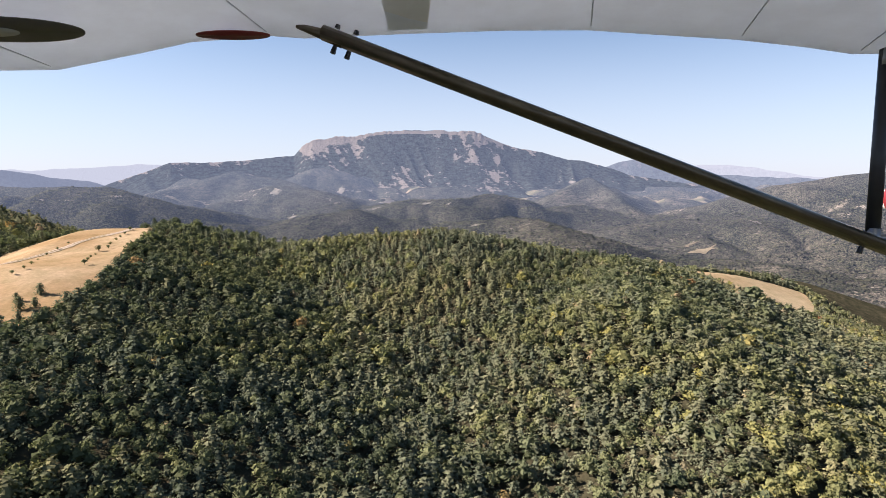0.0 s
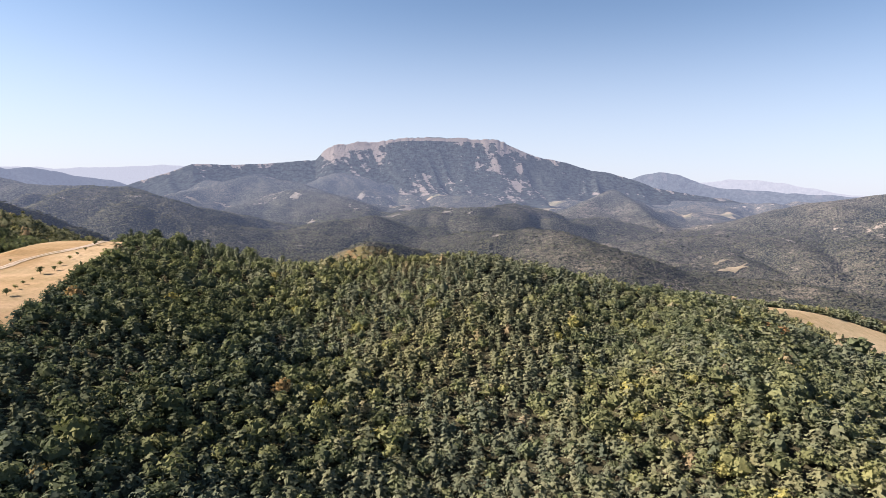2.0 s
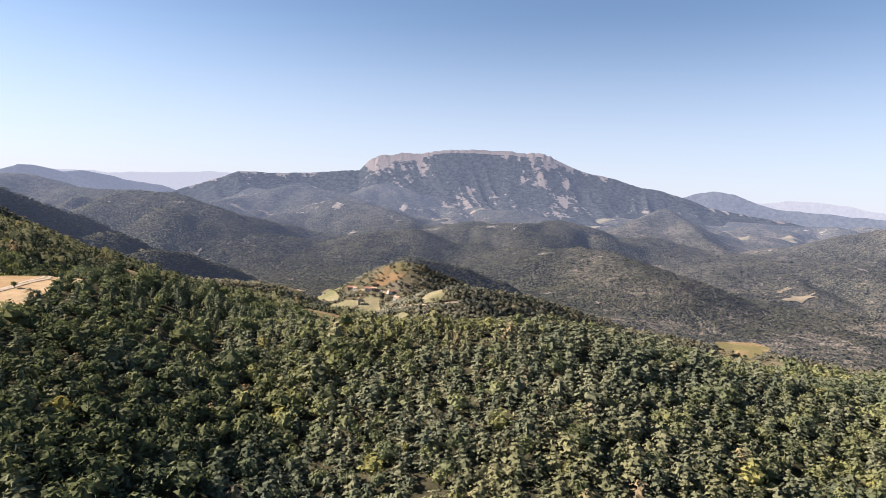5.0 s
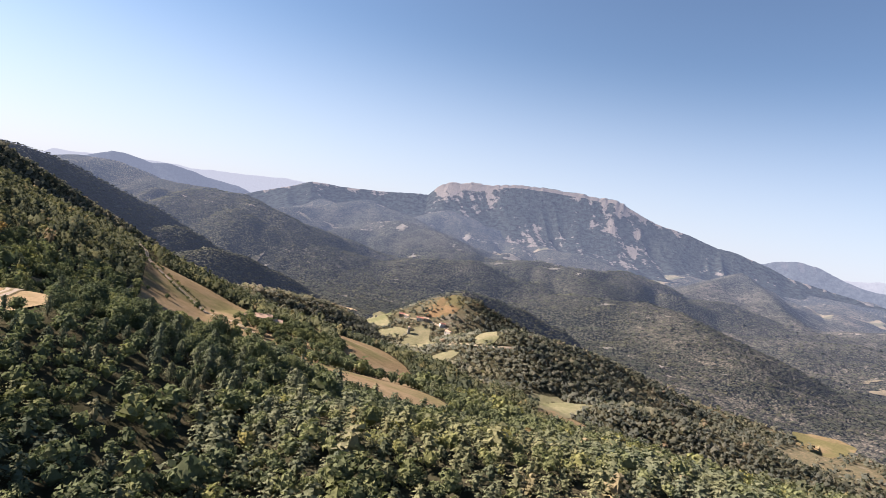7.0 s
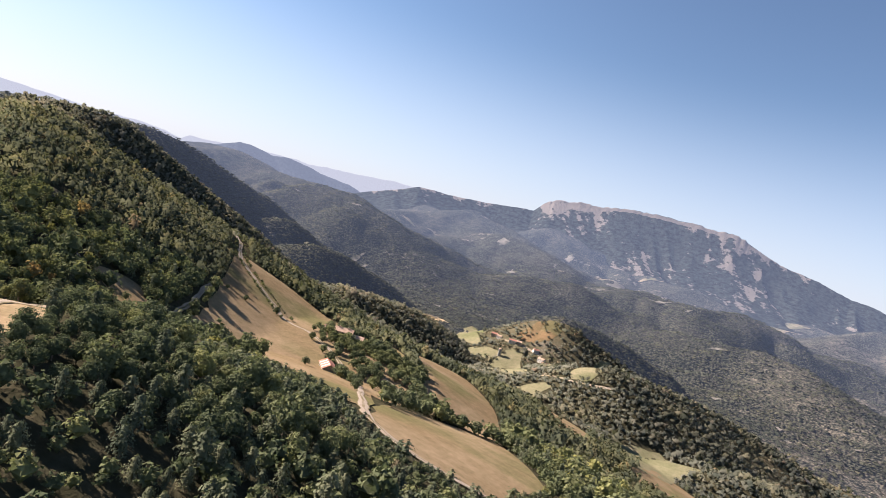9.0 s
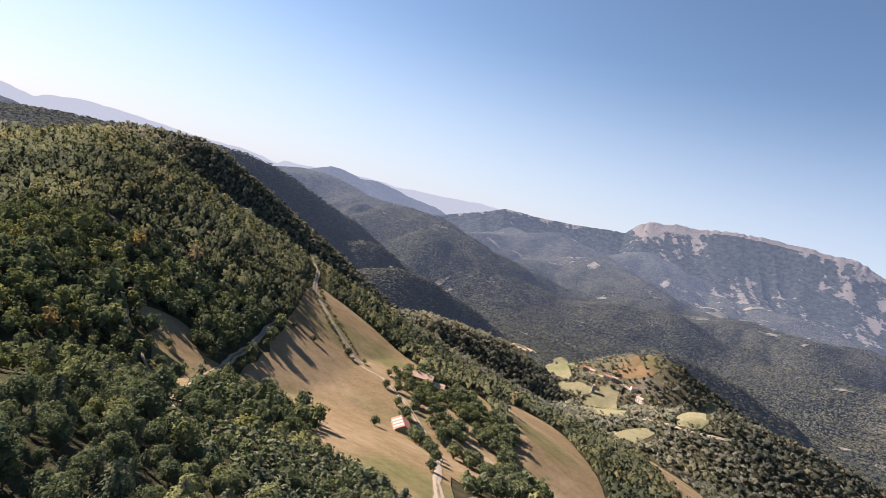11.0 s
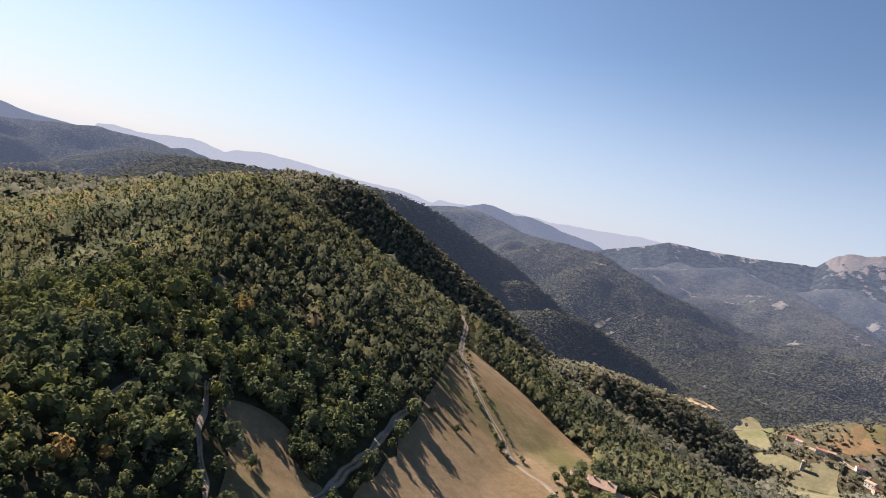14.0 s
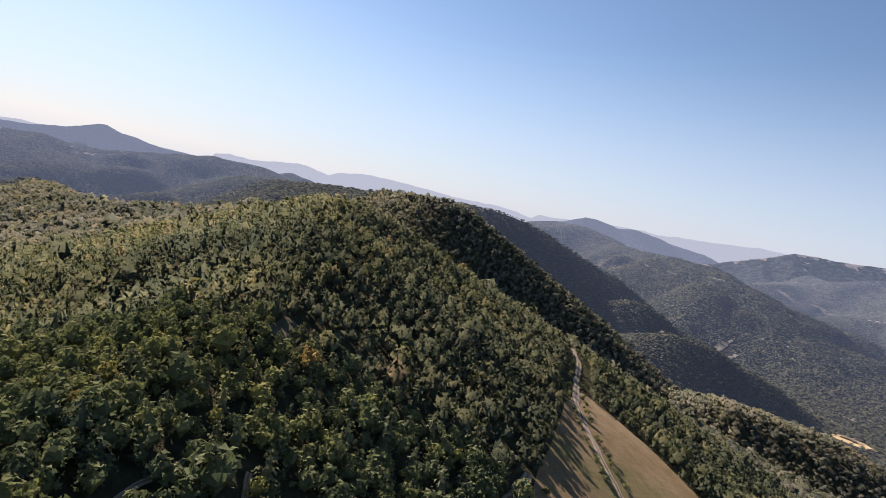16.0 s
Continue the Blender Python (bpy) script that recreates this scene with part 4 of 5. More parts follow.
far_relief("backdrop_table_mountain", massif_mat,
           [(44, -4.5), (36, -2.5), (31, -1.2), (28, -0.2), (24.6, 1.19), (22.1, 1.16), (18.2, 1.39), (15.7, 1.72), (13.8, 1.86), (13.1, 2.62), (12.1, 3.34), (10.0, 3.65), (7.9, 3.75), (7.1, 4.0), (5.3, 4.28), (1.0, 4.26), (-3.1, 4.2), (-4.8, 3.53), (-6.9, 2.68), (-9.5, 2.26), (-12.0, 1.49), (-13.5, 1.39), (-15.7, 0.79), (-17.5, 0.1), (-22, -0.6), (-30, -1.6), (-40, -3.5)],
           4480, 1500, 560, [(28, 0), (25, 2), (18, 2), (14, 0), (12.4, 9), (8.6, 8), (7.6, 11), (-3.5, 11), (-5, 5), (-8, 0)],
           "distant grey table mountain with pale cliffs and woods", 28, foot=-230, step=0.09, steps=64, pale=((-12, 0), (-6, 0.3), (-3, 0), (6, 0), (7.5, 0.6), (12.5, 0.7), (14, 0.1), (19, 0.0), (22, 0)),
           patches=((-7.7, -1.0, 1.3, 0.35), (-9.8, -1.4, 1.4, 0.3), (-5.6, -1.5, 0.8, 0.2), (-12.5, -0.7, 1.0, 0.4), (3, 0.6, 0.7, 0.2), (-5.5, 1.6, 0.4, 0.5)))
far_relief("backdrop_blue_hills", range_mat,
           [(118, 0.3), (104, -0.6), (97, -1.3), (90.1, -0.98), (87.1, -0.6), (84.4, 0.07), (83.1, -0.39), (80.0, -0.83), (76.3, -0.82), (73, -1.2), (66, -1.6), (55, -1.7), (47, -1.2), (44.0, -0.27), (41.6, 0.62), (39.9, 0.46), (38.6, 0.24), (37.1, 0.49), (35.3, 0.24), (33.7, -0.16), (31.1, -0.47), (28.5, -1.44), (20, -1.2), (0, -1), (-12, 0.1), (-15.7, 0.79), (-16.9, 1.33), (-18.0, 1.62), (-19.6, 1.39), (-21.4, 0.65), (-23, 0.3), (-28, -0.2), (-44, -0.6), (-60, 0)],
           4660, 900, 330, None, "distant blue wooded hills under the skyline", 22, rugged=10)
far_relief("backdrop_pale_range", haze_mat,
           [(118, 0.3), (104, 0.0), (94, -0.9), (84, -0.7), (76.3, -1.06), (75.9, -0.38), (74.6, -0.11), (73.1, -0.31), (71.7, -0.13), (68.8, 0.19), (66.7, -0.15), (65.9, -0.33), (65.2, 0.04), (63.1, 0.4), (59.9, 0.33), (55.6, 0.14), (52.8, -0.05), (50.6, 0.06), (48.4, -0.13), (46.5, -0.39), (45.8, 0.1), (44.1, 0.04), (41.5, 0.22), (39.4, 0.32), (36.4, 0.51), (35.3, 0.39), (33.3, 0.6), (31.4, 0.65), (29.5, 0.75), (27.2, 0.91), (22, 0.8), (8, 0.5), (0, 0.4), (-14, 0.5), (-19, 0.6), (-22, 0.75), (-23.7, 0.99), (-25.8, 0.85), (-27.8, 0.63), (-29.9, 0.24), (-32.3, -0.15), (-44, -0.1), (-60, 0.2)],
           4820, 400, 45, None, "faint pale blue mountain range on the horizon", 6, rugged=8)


# ---------------------------------------------------------------- single bushes and trees in the open
def lone_plants():
    rng = np.random.default_rng(21)
    oak = [mesh_of("crown", *broadleaf(600 + k, 420, 0.05, 9), oak_leaves, tint=np.full(3 * 9 * (420 // 9) + 6, 0.10 + 0.13 * k)) for k in range(4)]
    fir = mesh_of("crown", *conifer(620, 300, 0.055), pine_needles, tint=np.full(906, 0.4))
    shrub = [mesh_of("foliage", *broadleaf(640 + k, 150, 0.075, 5), oak_leaves, tint=np.full(3 * 5 * 30 + 6, 0.2 + 0.2 * k)) for k in range(4)]
    stem = mesh_of("trunk", *tree_mesh_trunk(8, 0.72, 8), wood)
    twigs = mesh_of("stem", *tree_mesh_trunk(9, 0.6, 4), wood)

    def stand(name, x, y, wide, tall, parts, label, category, group):
        base = new(name)
        base.matrix_world = Matrix.LocRotScale((x, y, float(height(x, y)) + 0.4 - (0.16 * tall if parts[0][0] == "trunk" else 0)), Euler((0, 0, rng.uniform(0, 6.28))), (wide, wide, tall))
        for part_name, me in parts:
            part(part_name, me, base)
        tagged(base, label, category, group)

    # lone trees on the meadows and by the farm, the last two tall and yellow-green beside the hut
    for k, (x, y, tall) in enumerate([(-276, 529, 4.5), (-286, 522, 3.6), (-252, 420, 4.6), (-237, 407, 5.0), (-268, 552, 6.0), (-226, 545, 6.5), (-231, 541, 6.0),
                                      (-214, 528, 6.5), (-207, 533, 5.5), (-199, 488, 5.5), (-178, 497, 6.5), (-172, 489, 7.0), (-166, 481, 7.0), (-160, 473, 6.0),
                                      (-243, 580, 7.5), (-238, 590, 8.0), (-216, 592, 7.0), (-205, 586, 7.5), (-186, 545, 6.5), (-176, 531, 6.5), (-171, 511, 6.0),
                                      (-162, 520, 6.5), (-156, 533, 6.5), (-148, 505, 5.5), (-139, 478, 5.5), (-151, 452, 5.5), (-176, 343, 11.0), (-170, 351, 9.5)]):
        stand("oak_tree", x, y, tall * 1.15, tall, [("trunk", stem), ("crown", oak[k % 4] if k < 26 else oak[3])],
              "round yellow-green tree beside the stone hut" if k > 25 else "lone round oak at the edge of the meadow", "tree", "lone trees of the farm")
    # the grove round the farm and the hedge below the bench field
    grove = np.array([(-250, 565), (-250, 612), (-200, 600), (-160, 560), (-146, 532), (-104, 522), (-100, 505), (-140, 490), (-165, 478), (-190, 500), (-225, 545)], float)
    hedge = smooth_line([(-180, 588), (-160, 552), (-146, 521), (-112, 507), (-100, 520)], False, 10)
    taken = []
    for k in range(1300):
        x, y = rng.uniform(-252, -98), rng.uniform(474, 616)
        in_hedge = np.min(np.hypot(hedge[:, 0] - x, hedge[:, 1] - y)) < 4.5
        if not in_hedge and not inside(grove, np.array(x), np.array(y)):
            continue
        if min(math.hypot(x - a, y - b) for a, b in ((-196, 506), (-232, 580), (-222, 583))) < 8.5 or min(along([(a, b, 0) for a, b in LANES[way]], np.array(x), np.array(y)) for way in ("farm_road", "grove_lane")) < 4.0:
            continue
        if (not in_hedge and inside(EDGES["bench_field"], np.array(x), np.array(y))) or (not in_hedge and float(value_noise(x, y, 24, 91)) < -0.22) or any(math.hypot(x - a, y - b) < 3.5 for a, b in taken) or len(taken) > 175:
            continue
        taken.append((x, y))
        tall = float(rng.uniform(4.6, 9.2))
        stand("grove_tree", x, y, tall * 1.25, tall, [("trunk", stem), ("crown", oak[k % 4])], "round green tree in the loose grove beside the farm", "tree", "trees of the farm grove")
    # young firs at the foot of the stubble field
    for x, y, tall in [(-119, 174, 4.2), (-117, 162, 4.6), (-114, 164, 3.6), (-111, 153, 3.8), (-122, 168, 3.0), (-125, 155, 3.4), (-131, 147, 3.2)]:
        stand("fir_tree", x, y, tall * 1.3, tall, [("trunk", stem), ("crown", fir)], "young dark fir on the dry field", "tree", "young firs")
    # bushes in rows along the ridge track and along the farm road
    rows = [(-134, 231, 2.6), (-123, 203, 2.0), (-136, 243, 1.5), (-138, 251, 1.6), (-142, 266, 1.5), (-140, 258, 1.2), (-146, 278, 2.0), (-126, 210, 1.4), (-133, 236, 1.6),
            (-129, 217, 1.2), (-136, 192, 1.3), (-139, 200, 1.4), (-149, 223, 1.1), (-152, 234, 1.2), (-135, 185, 1.5), (-145, 212, 0.9), (-155, 246, 1.0), (-130, 222, 1.0)]
    lane_line = LANES["farm_road"]
    for i in range(10, 62):
        x, y = lane_line[i] + rng.uniform(-1.0, 1.0, 2) + np.array((0.7, 0.7)) * rng.choice((-4.2, 3.6))
        rows.append((x, y, float(rng.uniform(0.9, 3.0))))
    for x, y in lane_line[(lane_line[:, 1] > 553) & (lane_line[:, 1] < 640)]:
        for side in (-1, 1):
            if rng.uniform() < 0.55:
                rows.append((x + side * rng.uniform(2.2, 4.5), y + side * rng.uniform(2.2, 4.5), float(rng.uniform(0.9, 2.9))))
    track_line = LANES["forest_track"]
    for i in range(8, 30, 3):
        x, y = track_line[i] + np.array((-0.8, 0.6)) * rng.uniform(3, 5)
        rows.append((x, y, float(rng.uniform(1.0, 2.4))))
    for k, (x, y, tall) in enumerate(rows):
        stand("bush", x, y, tall * 1.35, tall, [("stem", twigs), ("foliage", shrub[k % 4])], "low rounded green bush beside the dry track", "bush", "bushes along the tracks")


lone_plants()


# ---------------------------------------------------------------- buildings
def plaster(name, a, b):
    m, tree, shade = material(name, 0.9)
    f = place_noise(tree, 0.8, 6, 0.6)
    tree.links.new(ramp(tree, f, [(0.3, a), (0.7, b)]), shade.inputs["Base Color"])
    bump(tree, shade, f, 0.4, 0.03)
    return m


stone_wall = plaster("stone_wall", (0.24, 0.20, 0.15), (0.38, 0.33, 0.26))
white_wall = plaster("white_wall", (0.45, 0.42, 0.37), (0.60, 0.57, 0.52))
red_tiles = plaster("red_tiles", (0.26, 0.12, 0.09), (0.40, 0.21, 0.16))
pale_tiles = plaster("pale_tiles", (0.30, 0.20, 0.14), (0.46, 0.34, 0.26))
grey_sheet = plaster("grey_sheet", (0.20, 0.19, 0.18), (0.32, 0.31, 0.29))
dark_glass, _, glass_shade = material("dark_glass", 0.08)
glass_shade.inputs["Specular IOR Level"].default_value = 0.5
glass_shade.inputs["Base Color"].default_value = (0.02, 0.025, 0.03, 1)
shutter_paint = plaster("shutter_paint", (0.10, 0.13, 0.12), (0.16, 0.19, 0.17))
dry_wood = plaster("dry_wood", (0.16, 0.11, 0.07), (0.26, 0.19, 0.13))

BOX_FACES = np.array([(0, 3, 2, 1), (4, 5, 6, 7), (0, 1, 5, 4), (1, 2, 6, 5), (2, 3, 7, 6), (3, 0, 4, 7)])


def box(x0, y0, z0, x1, y1, z1):
    return np.array([(x0, y0, z0), (x1, y0, z0), (x1, y1, z0), (x0, y1, z0), (x0, y0, z1), (x1, y0, z1), (x1, y1, z1), (x0, y1, z1)], float), BOX_FACES


def tilted(x0, x1, y0, z0, y1, z1, thick):
    """A roof slope from its eave to its ridge, with a thickness."""
    v = np.array([(x0, y0, z0), (x1, y0, z0), (x1, y1, z1), (x0, y1, z1), (x0, y0, z0 + thick), (x1, y0, z0 + thick), (x1, y1, z1 + thick), (x0, y1, z1 + thick)], float)
    return v, BOX_FACES


def building(name, x, y, turn, long, wide, eave, rise, wall_mat, roof_mat, label, category, group, openings, chimneys=1, mono=False):
    base = new(name)
    base.matrix_world = pose(x, y, float(height(x, y)) - 0.3, 0, 0, turn)
    a, b = long / 2, wide / 2
    ridge = eave + rise
    # walls: a hollow shell 0.4 m thick, two long sides and two gables
    t = 0.4
    for y0, y1, z in ((-b, -b + t, eave), (b - t, b, ridge - 0.05 if mono else eave)):
        part("wall", mesh_of("wall", *box(-a, y0, -1.5, a, y1, z), wall_mat), base)
    for x0, x1 in ((-a, -a + t), (a - t, a)):
        v = np.array([(x0, -b, -1.5), (x0, b, -1.5), (x0, b, ridge if mono else eave), (x0, 0, (eave + ridge) / 2 if mono else ridge), (x0, -b, eave)])
        w = v + np.array((x1 - x0, 0, 0))
        faces = [(0, 4, 3), (0, 3, 2), (0, 2, 1), (5, 8, 9), (5, 7, 8), (5, 6, 7)]
        for i in range(5):
            k = (i + 1) % 5
            faces += [(i, k, 5 + k), (i, 5 + k, 5 + i)]
        part("gable", mesh_of("gable", np.concatenate([v, w]), np.array(faces), wall_mat), base)
    over = 0.45
    if mono:
        part("roof", mesh_of("roof", *tilted(-a - over, a + over, -b - over, eave - 0.05, b + over, ridge + 0.1, 0.16), roof_mat), base)
    else:
        slope = rise / b
        for side in (-1, 1):
            part("roof", mesh_of("roof", *tilted(-a - over, a + over, side * (b + over), eave - slope * over + 0.02, 0, ridge + 0.02, 0.2), roof_mat), base)
        part("ridge_tiles", mesh_of("ridge_tiles", *box(-a - over, -0.18, ridge + 0.12, a + over, 0.18, ridge + 0.3), roof_mat), base)
    for k in range(chimneys):
        cx = -a * 0.55 + k * a
        chimney = part("chimney", mesh_of("chimney", *box(cx - 0.35, -0.9, ridge - 0.6, cx + 0.35, -0.2, ridge + 0.9), wall_mat), base)
        part("chimney_cap", mesh_of("chimney_cap", *box(cx - 0.45, -1.0, ridge + 0.9, cx + 0.45, -0.1, ridge + 1.02), roof_mat), chimney)
    for wall_side, u, sill, w, h, kind in openings:
        yy = wall_side * b
        out = wall_side * 0.06
        y0, y1 = sorted((yy, yy + out))
        if kind == "door":
            door = part("door", mesh_of("door", *box(u - w / 2, y0, 0.3, u + w / 2, y1, 0.3 + h), dry_wood), base, "weathered wooden door")
            part("door_frame", mesh_of("door_frame", *box(u - w / 2 - 0.12, y0 - 0.02, 0.3 + h, u + w / 2 + 0.12, y1 + 0.02, 0.3 + h + 0.18), stone_wall), door)
        else:
            pane = part("window", mesh_of("window", *box(u - w / 2, y0, sill, u + w / 2, y1, sill + h), dark_glass), base)
            part("sill", mesh_of("sill", *box(u - w / 2 - 0.1, y0 - 0.04, sill - 0.12, u + w / 2 + 0.1, y1 + 0.04, sill), stone_wall), pane)
            for s in (-1, 1):
                x0 = u + s * (w / 2 + 0.02)
                x1 = x0 + s * w * 0.5
                part("shutter", mesh_of("shutter", *box(min(x0, x1), y0 - 0.01, sill, max(x0, x1), y1 + 0.01, sill + h), shutter_paint), pane, "grey-green wooden shutter")
    return tagged(base, label, category, group)


def windows_on(long, side, sills, door_at=None):
    spots = [(side, u, s, 0.9, 1.2, "window") for s in sills for u in np.linspace(-long * 0.33, long * 0.33, 3) if not (door_at is not None and s == sills[0] and abs(u - door_at) < 1.2)]
    if door_at is not None:
        spots.append((side, door_at, 0.3, 1.1, 2.1, "door"))
    return spots


building("barn", -196, 506, -47, 11.0, 7.5, 3.2, 2.0, stone_wall, red_tiles, "low stone barn with a faded red tiled roof", "barn", "farm buildings",
         [(-1, 0, 0.3, 2.6, 2.5, "door"), (-1, -3.4, 1.2, 0.8, 0.9, "window"), (1, 2.5, 1.2, 0.8, 0.9, "window")], 0)
barn_roof = bpy.data.objects["barn"]
for strip in (-3.6, -0.4, 2.7):
    part("roof_sheet", mesh_of("roof_sheet", *tilted(strip, strip + 1.1, -4.15, 3.2 - 0.533 * 0.4 + 0.06, 0, 5.26, 0.2), white_wall), barn_roof, "pale patched roof strip")
building("farmhouse", -232, 580, 22, 12.0, 7.5, 5.2, 1.9, stone_wall, pale_tiles, "long stone farmhouse with a pale tiled roof", "house", "farm buildings",
         windows_on(12, -1, (1.1, 3.6), 0.0) + windows_on(12, 1, (1.1,)), 2)
building("farm_annex", -222.6, 583.5, 22, 7.5, 6.0, 3.6, 1.5, stone_wall, pale_tiles, "lower annex of the farmhouse with a pale tiled roof", "house", "farm buildings",
         windows_on(7.5, -1, (1.1,), 1.5), 0)
building("outbuilding", -245, 582, 40, 6.0, 4.6, 2.8, 1.2, stone_wall, pale_tiles, "small stone outbuilding beside the farmhouse", "shed", "farm buildings",
         [(-1, 0.8, 0.3, 1.0, 2.0, "door"), (-1, -1.4, 1.1, 0.7, 0.8, "window")], 0)
building("cabin", -262, 806, 10, 7.0, 3.2, 2.5, 0.35, white_wall, grey_sheet, "white cabin with a flat grey roof", "cabin", "farm buildings",
         [(-1, -2.2, 1.0, 1.1, 0.9, "window"), (-1, 1.9, 0.3, 0.9, 2.0, "door")], 0, mono=True)
building("stone_hut", -186, 346, 35, 4.6, 4.0, 2.3, 0.7, stone_wall, grey_sheet, "small stone hut with a flat grey roof", "hut", "farm buildings",
         [(-1, 0.9, 0.3, 0.9, 1.9, "door"), (-1, -1.1, 1.0, 0.7, 0.7, "window")], 1, mono=True)
for k, (x, y, turn, long, wide, eave) in enumerate([(-323, 1324, 15, 11, 8, 5.5), (-310, 1315, -10, 9, 7, 4.5), (-279, 1302, 12, 16, 8, 5.0), (-268, 1300, 8, 9, 7, 6.0), (-233, 1291, 30, 10, 7, 5.0), (-216, 1273, -20, 12, 8, 6.0), (-208, 1267, 40, 9, 7, 4.5)]):
    building("hamlet_house", x, y, turn, long, wide, eave, 1.8, white_wall if k % 3 else stone_wall, pale_tiles if k % 2 else red_tiles,
             "pale plastered hamlet house with a tiled roof", "house", "houses of the hamlet", windows_on(long, -1, (1.1, 3.2) if eave > 5 else (1.1,), 0.0), 1)


def tower():
    base = new("stone_tower")
    base.matrix_world = pose(-288, 1259, float(height(-288, 1259)) - 0.5, 0, 0, 20)
    part("shaft", mesh_of("shaft", *box(-2.2, -2.2, -1, 2.2, 2.2, 13), grey_sheet), base)
    cap = np.array([(-2.6, -2.6, 13), (2.6, -2.6, 13), (2.6, 2.6, 13), (-2.6, 2.6, 13), (0, 0, 15.2)])
    part("roof", mesh_of("roof", cap, np.array([(0, 1, 4), (1, 2, 4), (2, 3, 4), (3, 0, 4), (0, 2, 1), (0, 3, 2)]), pale_tiles), base)
    for zz in (4, 8, 11):
        part("window", mesh_of("window", *box(-0.4, -2.26, zz, 0.4, -2.2, zz + 1.3), dark_glass), base)
    tagged(base, "square grey stone tower at the edge of the hamlet", "tower", "houses of the hamlet")


tower()


# ---------------------------------------------------------------- the aircraft that carries the camera, where it stands at the start
def fabric(name, colour, worn, rough=0.35, through_light=0.35):
    m, tree, shade = material(name, rough)
    shade.inputs["Specular IOR Level"].default_value = 0.5
    f = place_noise(tree, 6.0, 5, 0.6)
    c = ramp(tree, f, [(0.35, worn), (0.65, colour)])
    tree.links.new(c, shade.inputs["Base Color"])
    bump(tree, shade, place_noise(tree, 3.0, 3), 0.15, 0.01)
    if through_light:
        thin = tree.nodes.new("ShaderNodeBsdfTranslucent")
        tree.links.new(c, thin.inputs["Color"])
        both = tree.nodes.new("ShaderNodeMixShader")
        both.inputs[0].default_value = through_light
        tree.links.new(shade.outputs[0], both.inputs[1])
        tree.links.new(thin.outputs[0], both.inputs[2])
        tree.links.new(both.outputs[0], tree.nodes["Material Output"].inputs["Surface"])
    return m


def metal(name, colour, rough, metallic):
    m, tree, shade = material(name, rough)
    shade.inputs["Specular IOR Level"].default_value = 0.5
    f = place_noise(tree, 25.0, 4)
    tree.links.new(ramp(tree, f, [(0.35, tuple(0.75 * c for c in colour)), (0.65, colour)]), shade.inputs["Base Color"])
    shade.inputs["Metallic"].default_value = metallic
    return m


cream = fabric("cream_fabric", (0.68, 0.73, 0.78), (0.61, 0.65, 0.69), 0.28, 0.42)
grey_mark = fabric("grey_marking", (0.10, 0.095, 0.09), (0.08, 0.075, 0.07), 0.5, 0)
red_mark = fabric("red_marking", (0.22, 0.025, 0.03), (0.17, 0.02, 0.025), 0.4, 0)
strut_metal = metal("bronze_strut", (0.11, 0.09, 0.06), 0.35, 0.6)
black_metal = metal("black_tube", (0.02, 0.02, 0.022), 0.4, 0.2)
steel = metal("steel_fitting", (0.35, 0.35, 0.36), 0.35, 0.9)
spinner_paint = fabric("white_paint", (0.75, 0.74, 0.72), (0.66, 0.65, 0.63), 0.3, 0)


def rod(a, b, ra, rb=None, sides=14, flat=1.0):
    """A closed tube between two places; flat squeezes it to a streamlined section."""
    a, b = np.array(a, float), np.array(b, float)
    rb = ra if rb is None else rb
    w = (b - a) / np.linalg.norm(b - a)
    u = np.cross(w, (0.0, 0.0, 1.0)) if abs(w[2]) < 0.9 else np.cross(w, (1.0, 0, 0))
    u /= np.linalg.norm(u)
    v = np.cross(w, u)
    ang = np.arange(sides) / sides * 2 * math.pi
    ring = np.cos(ang)[:, None] * u + flat * np.sin(ang)[:, None] * v
    verts = np.concatenate([a + ring * ra, b + ring * rb, [a, b]])
    faces = []
    for i in range(sides):
        k = (i + 1) % sides
        faces += [(i, k, sides + k), (i, sides + k, sides + i), (k, i, 2 * sides), (sides + i, sides + k, 2 * sides + 1)]
    return verts, np.array(faces)


def disc(centre, radius, squeeze, sides=40):
    ang = np.arange(sides) / sides * 2 * math.pi
    ring = np.stack([centre[0] + radius * np.cos(ang), np.full(sides, centre[1]), centre[2] + radius * squeeze * np.sin(ang)], -1)
    low = ring - np.array((0, 0.003, 0))
    verts = np.concatenate([ring, low, [np.array(centre) - np.array((0, 0.003, 0))]])
    faces = []
    for i in range(sides):
        k = (i + 1) % sides
        faces += [(i, k, sides + k), (i, sides + k, sides + i), (sides + i, sides + k, 2 * sides)]
    return verts, np.array(faces)


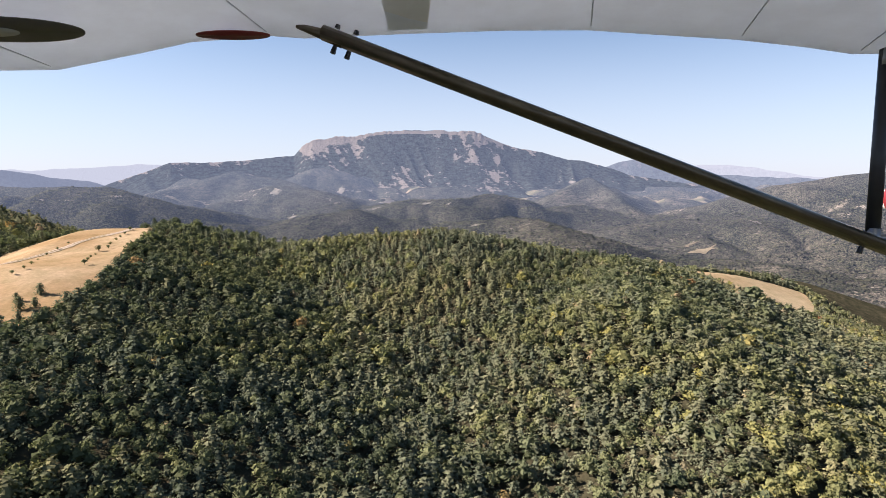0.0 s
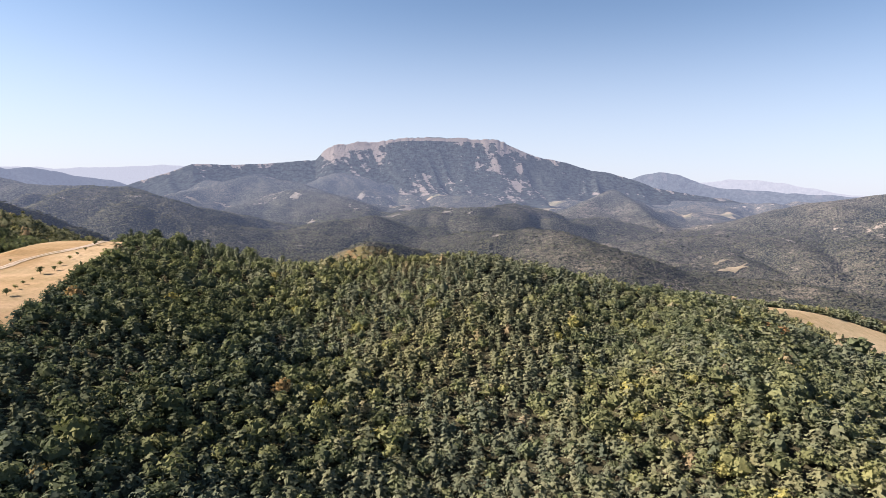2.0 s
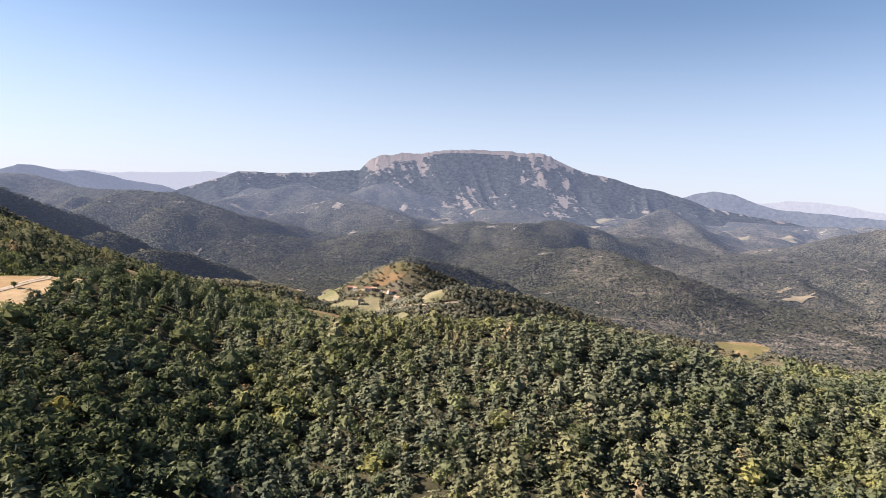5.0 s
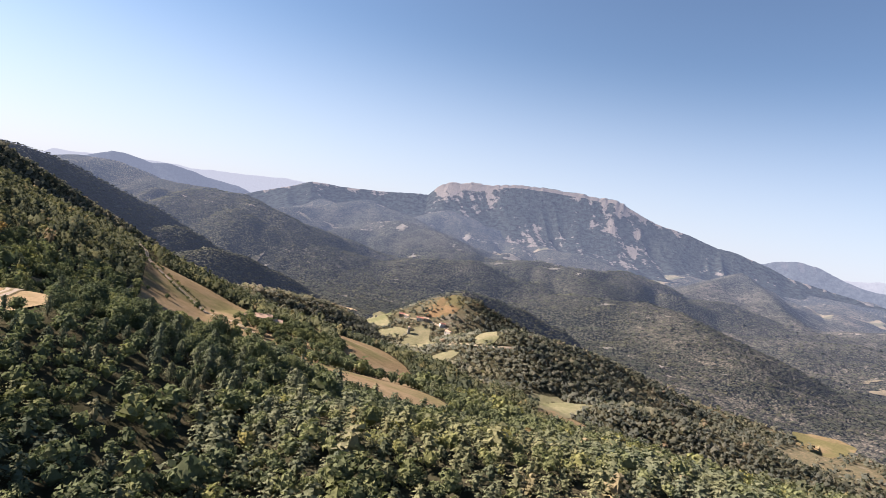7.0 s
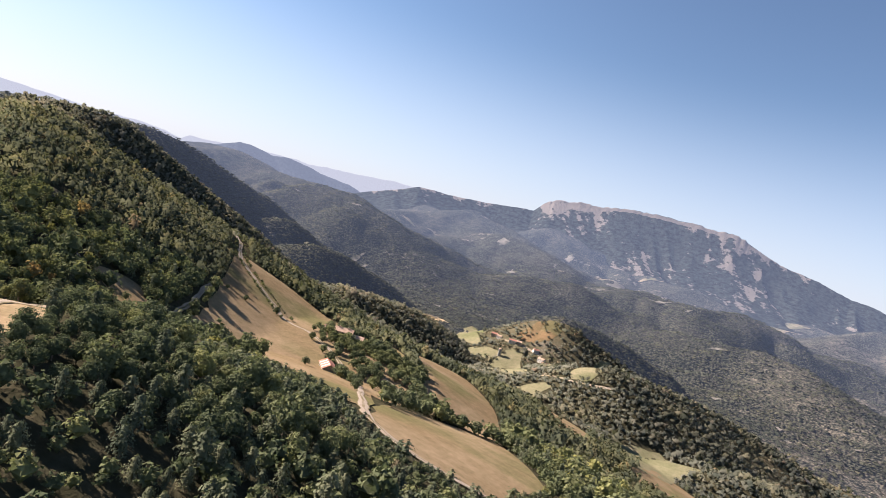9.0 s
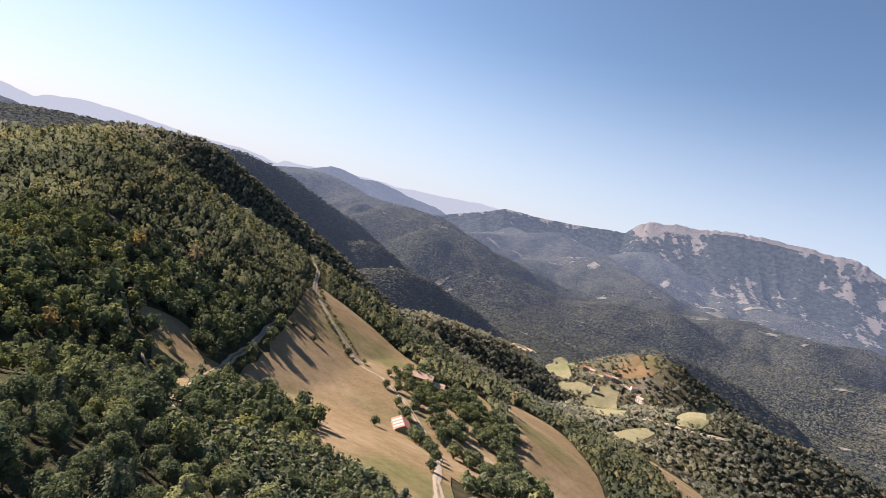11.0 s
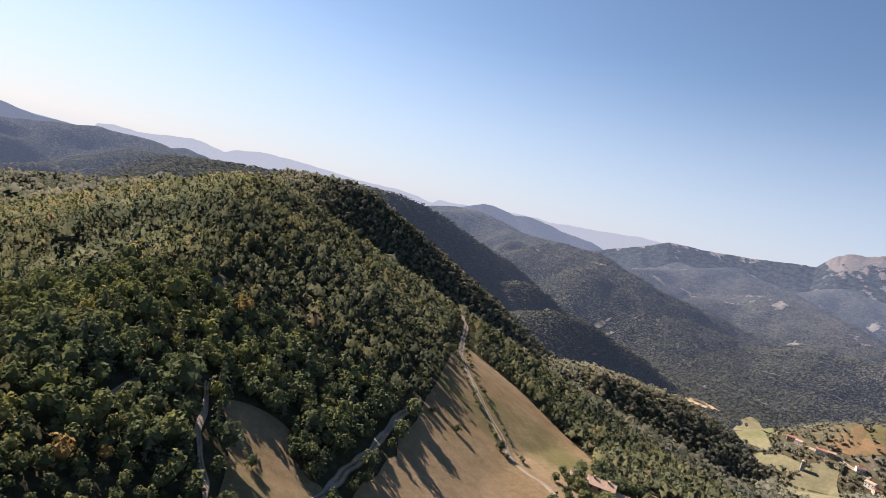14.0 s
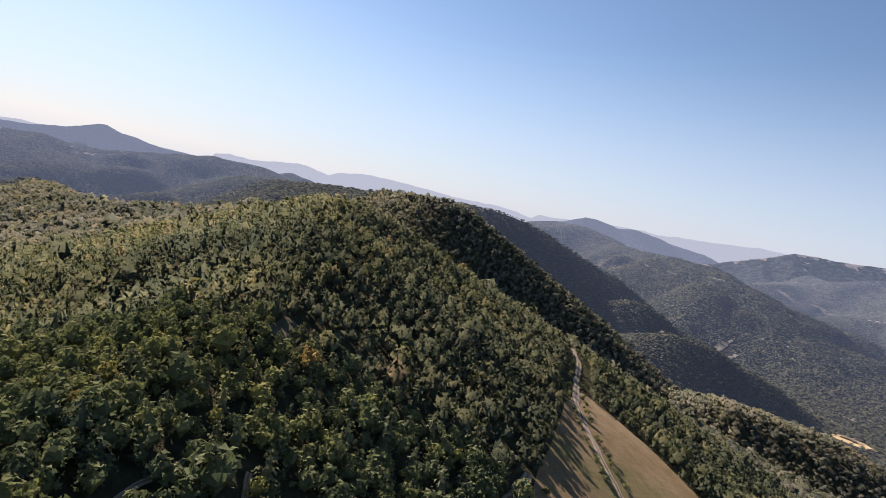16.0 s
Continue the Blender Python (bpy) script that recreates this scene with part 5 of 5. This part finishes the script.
def aircraft():
    """Own axes: x to the right wing's root, y up, z back; the camera's mount is the origin."""
    base = new("ultralight_aircraft")
    t, x, y, z, turn, tilt, lean = PATH[0]
    base.matrix_world = pose(x, y, EYE + z, 90 + tilt, lean, turn)

    def add(name, shape, mat, parent=None, label="", smooth=True):
        me = mesh_of(name, *shape, mat)
        me.polygons.foreach_set("use_smooth", np.full(len(me.polygons), smooth))
        return part(name, me, parent or base, label)

    # wing: sections from the tip side to the root, the nose's sag shaped to fit the camera's view
    ribs = [(-2.6, 0.50), (-2.0, 0.535), (-1.41, 0.578), (-1.22, 0.580), (-0.95, 0.635), (-0.80, 0.668), (-0.55, 0.688), (-0.44, 0.680), (-0.10, 0.695), (0.20, 0.705),
            (0.46, 0.706), (0.70, 0.690), (0.93, 0.676), (1.15, 0.652), (1.30, 0.630), (1.42, 0.632), (1.75, 0.63)]
    section = [(0.0, 0.0), (0.02, -0.012), (0.06, -0.012), (0.15, -0.008), (0.3, 0.0), (0.6, 0.015), (1.0, 0.03), (1.5, 0.045), (1.5, 0.055), (1.0, 0.13), (0.5, 0.185), (0.22, 0.165), (0.07, 0.09), (0.01, 0.03)]
    rows = np.array([[(rx, low + dy, -1.92 + dz) for dz, dy in section] for rx, low in ribs])
    m, n = rows.shape[:2]
    i, j = np.meshgrid(np.arange(n), np.arange(m - 1))
    k = (i + 1) % n
    quads = np.stack([j * n + i, (j + 1) * n + i, (j + 1) * n + k, j * n + k], -1).reshape(-1, 4)
    wing = add("wing", (rows.reshape(-1, 3), quads), cream, label="cream fabric wing seen from below")
    for rx, low in (ribs[3], ribs[6], ribs[10], ribs[12], ribs[14]):
        add("rib_tape", joined([rod((rx, low - 0.012, -1.86), (rx - 0.16, low + 0.012, -1.1), 0.0022, sides=6)]), cream, wing, "stitched rib tape")
    # markings placed and flattened to ovals to fit the camera's view
    add("roundel", disc((-0.635, 0.648, -1.81), 0.112, 0.34), red_mark, wing, "dark red oval marking")
    add("marking", disc((-1.17, 0.580, -1.58), 0.22, 0.42), grey_mark, wing, "dark grey oval marking")
    add("marking", disc((-1.20, 0.575, -1.58), 0.08, 0.42), cream, wing, "cream centre of the marking")
    add("patch", (np.array([(-0.17, 0.684, -1.86), (-0.05, 0.686, -1.86), (-0.03, 0.690, -1.62), (-0.17, 0.688, -1.62)]) + 0, np.array([(0, 1, 2, 3)])), fabric("clear_tape", (0.72, 0.72, 0.68), (0.62, 0.62, 0.58)), wing, "clear repair tape")
    # wing strut with its upper fitting
    strut = add("strut", rod((-0.36, 0.650, -1.80), (1.48, -0.052, -1.80), 0.0215, flat=1.7), strut_metal, label="bronze streamlined wing strut")
    fitting = add("fitting", rod((-0.44, 0.672, -1.80), (-0.30, 0.626, -1.80), 0.008, 0.024, 8), strut_metal, strut)
    for bx, by, long in ((-0.332, 0.588, 0.022), (-0.290, 0.572, 0.022), (-0.318, 0.664, 0.010), (-0.262, 0.646, 0.010), (1.25, -0.012, 0.020)):
        add("bolt", rod((bx, by, -1.80), (bx + 0.35 * long, by + long, -1.80), 0.009, 0.007, sides=8), black_metal, fitting, smooth=False)
    # jury tube, its fittings, and the nose with the propeller at rest
    tube = add("tube", rod((1.335, 0.60, -1.80), (1.290, 0.03, -1.80), 0.020), black_metal, label="black vertical bracing tube")
    add("fitting", rod((1.335, 0.60, -1.79), (1.329, 0.55, -1.79), 0.017, sides=10), steel, tube, "steel end fitting")
    add("fitting", rod((1.292, 0.06, -1.79), (1.286, 0.01, -1.79), 0.017, sides=10), steel, tube, "steel end fitting")
    add("axle_tube", rod((1.27, 0.045, -1.80), (1.75, -0.10, -1.80), 0.017), steel)
    spinner = add("spinner", rod((1.66, 0.17, -1.75), (1.50, 0.17, -2.1), 0.13, 0.02, 20), spinner_paint, label="white spinner with red rings")
    for s in (0.15, 0.45, 0.72):
        add("ring", rod((1.66 - 0.16 * s, 0.17, -1.75 - 0.35 * s), (1.66 - 0.16 * (s + 0.12), 0.17, -1.75 - 0.35 * (s + 0.12)), 0.132 - 0.108 * s, 0.132 - 0.108 * (s + 0.12), 20), red_mark, spinner, "red ring")
    for way in (1, -1):
        add("blade", rod((1.6, 0.17, -1.88), (1.62, 0.17 + 0.75 * way, -1.88), 0.055, 0.03, 12, 0.25), black_metal, spinner, "dark propeller blade")
    tagged(base, "cream fabric ultralight aircraft in flight over the hills", "aircraft")


aircraft()
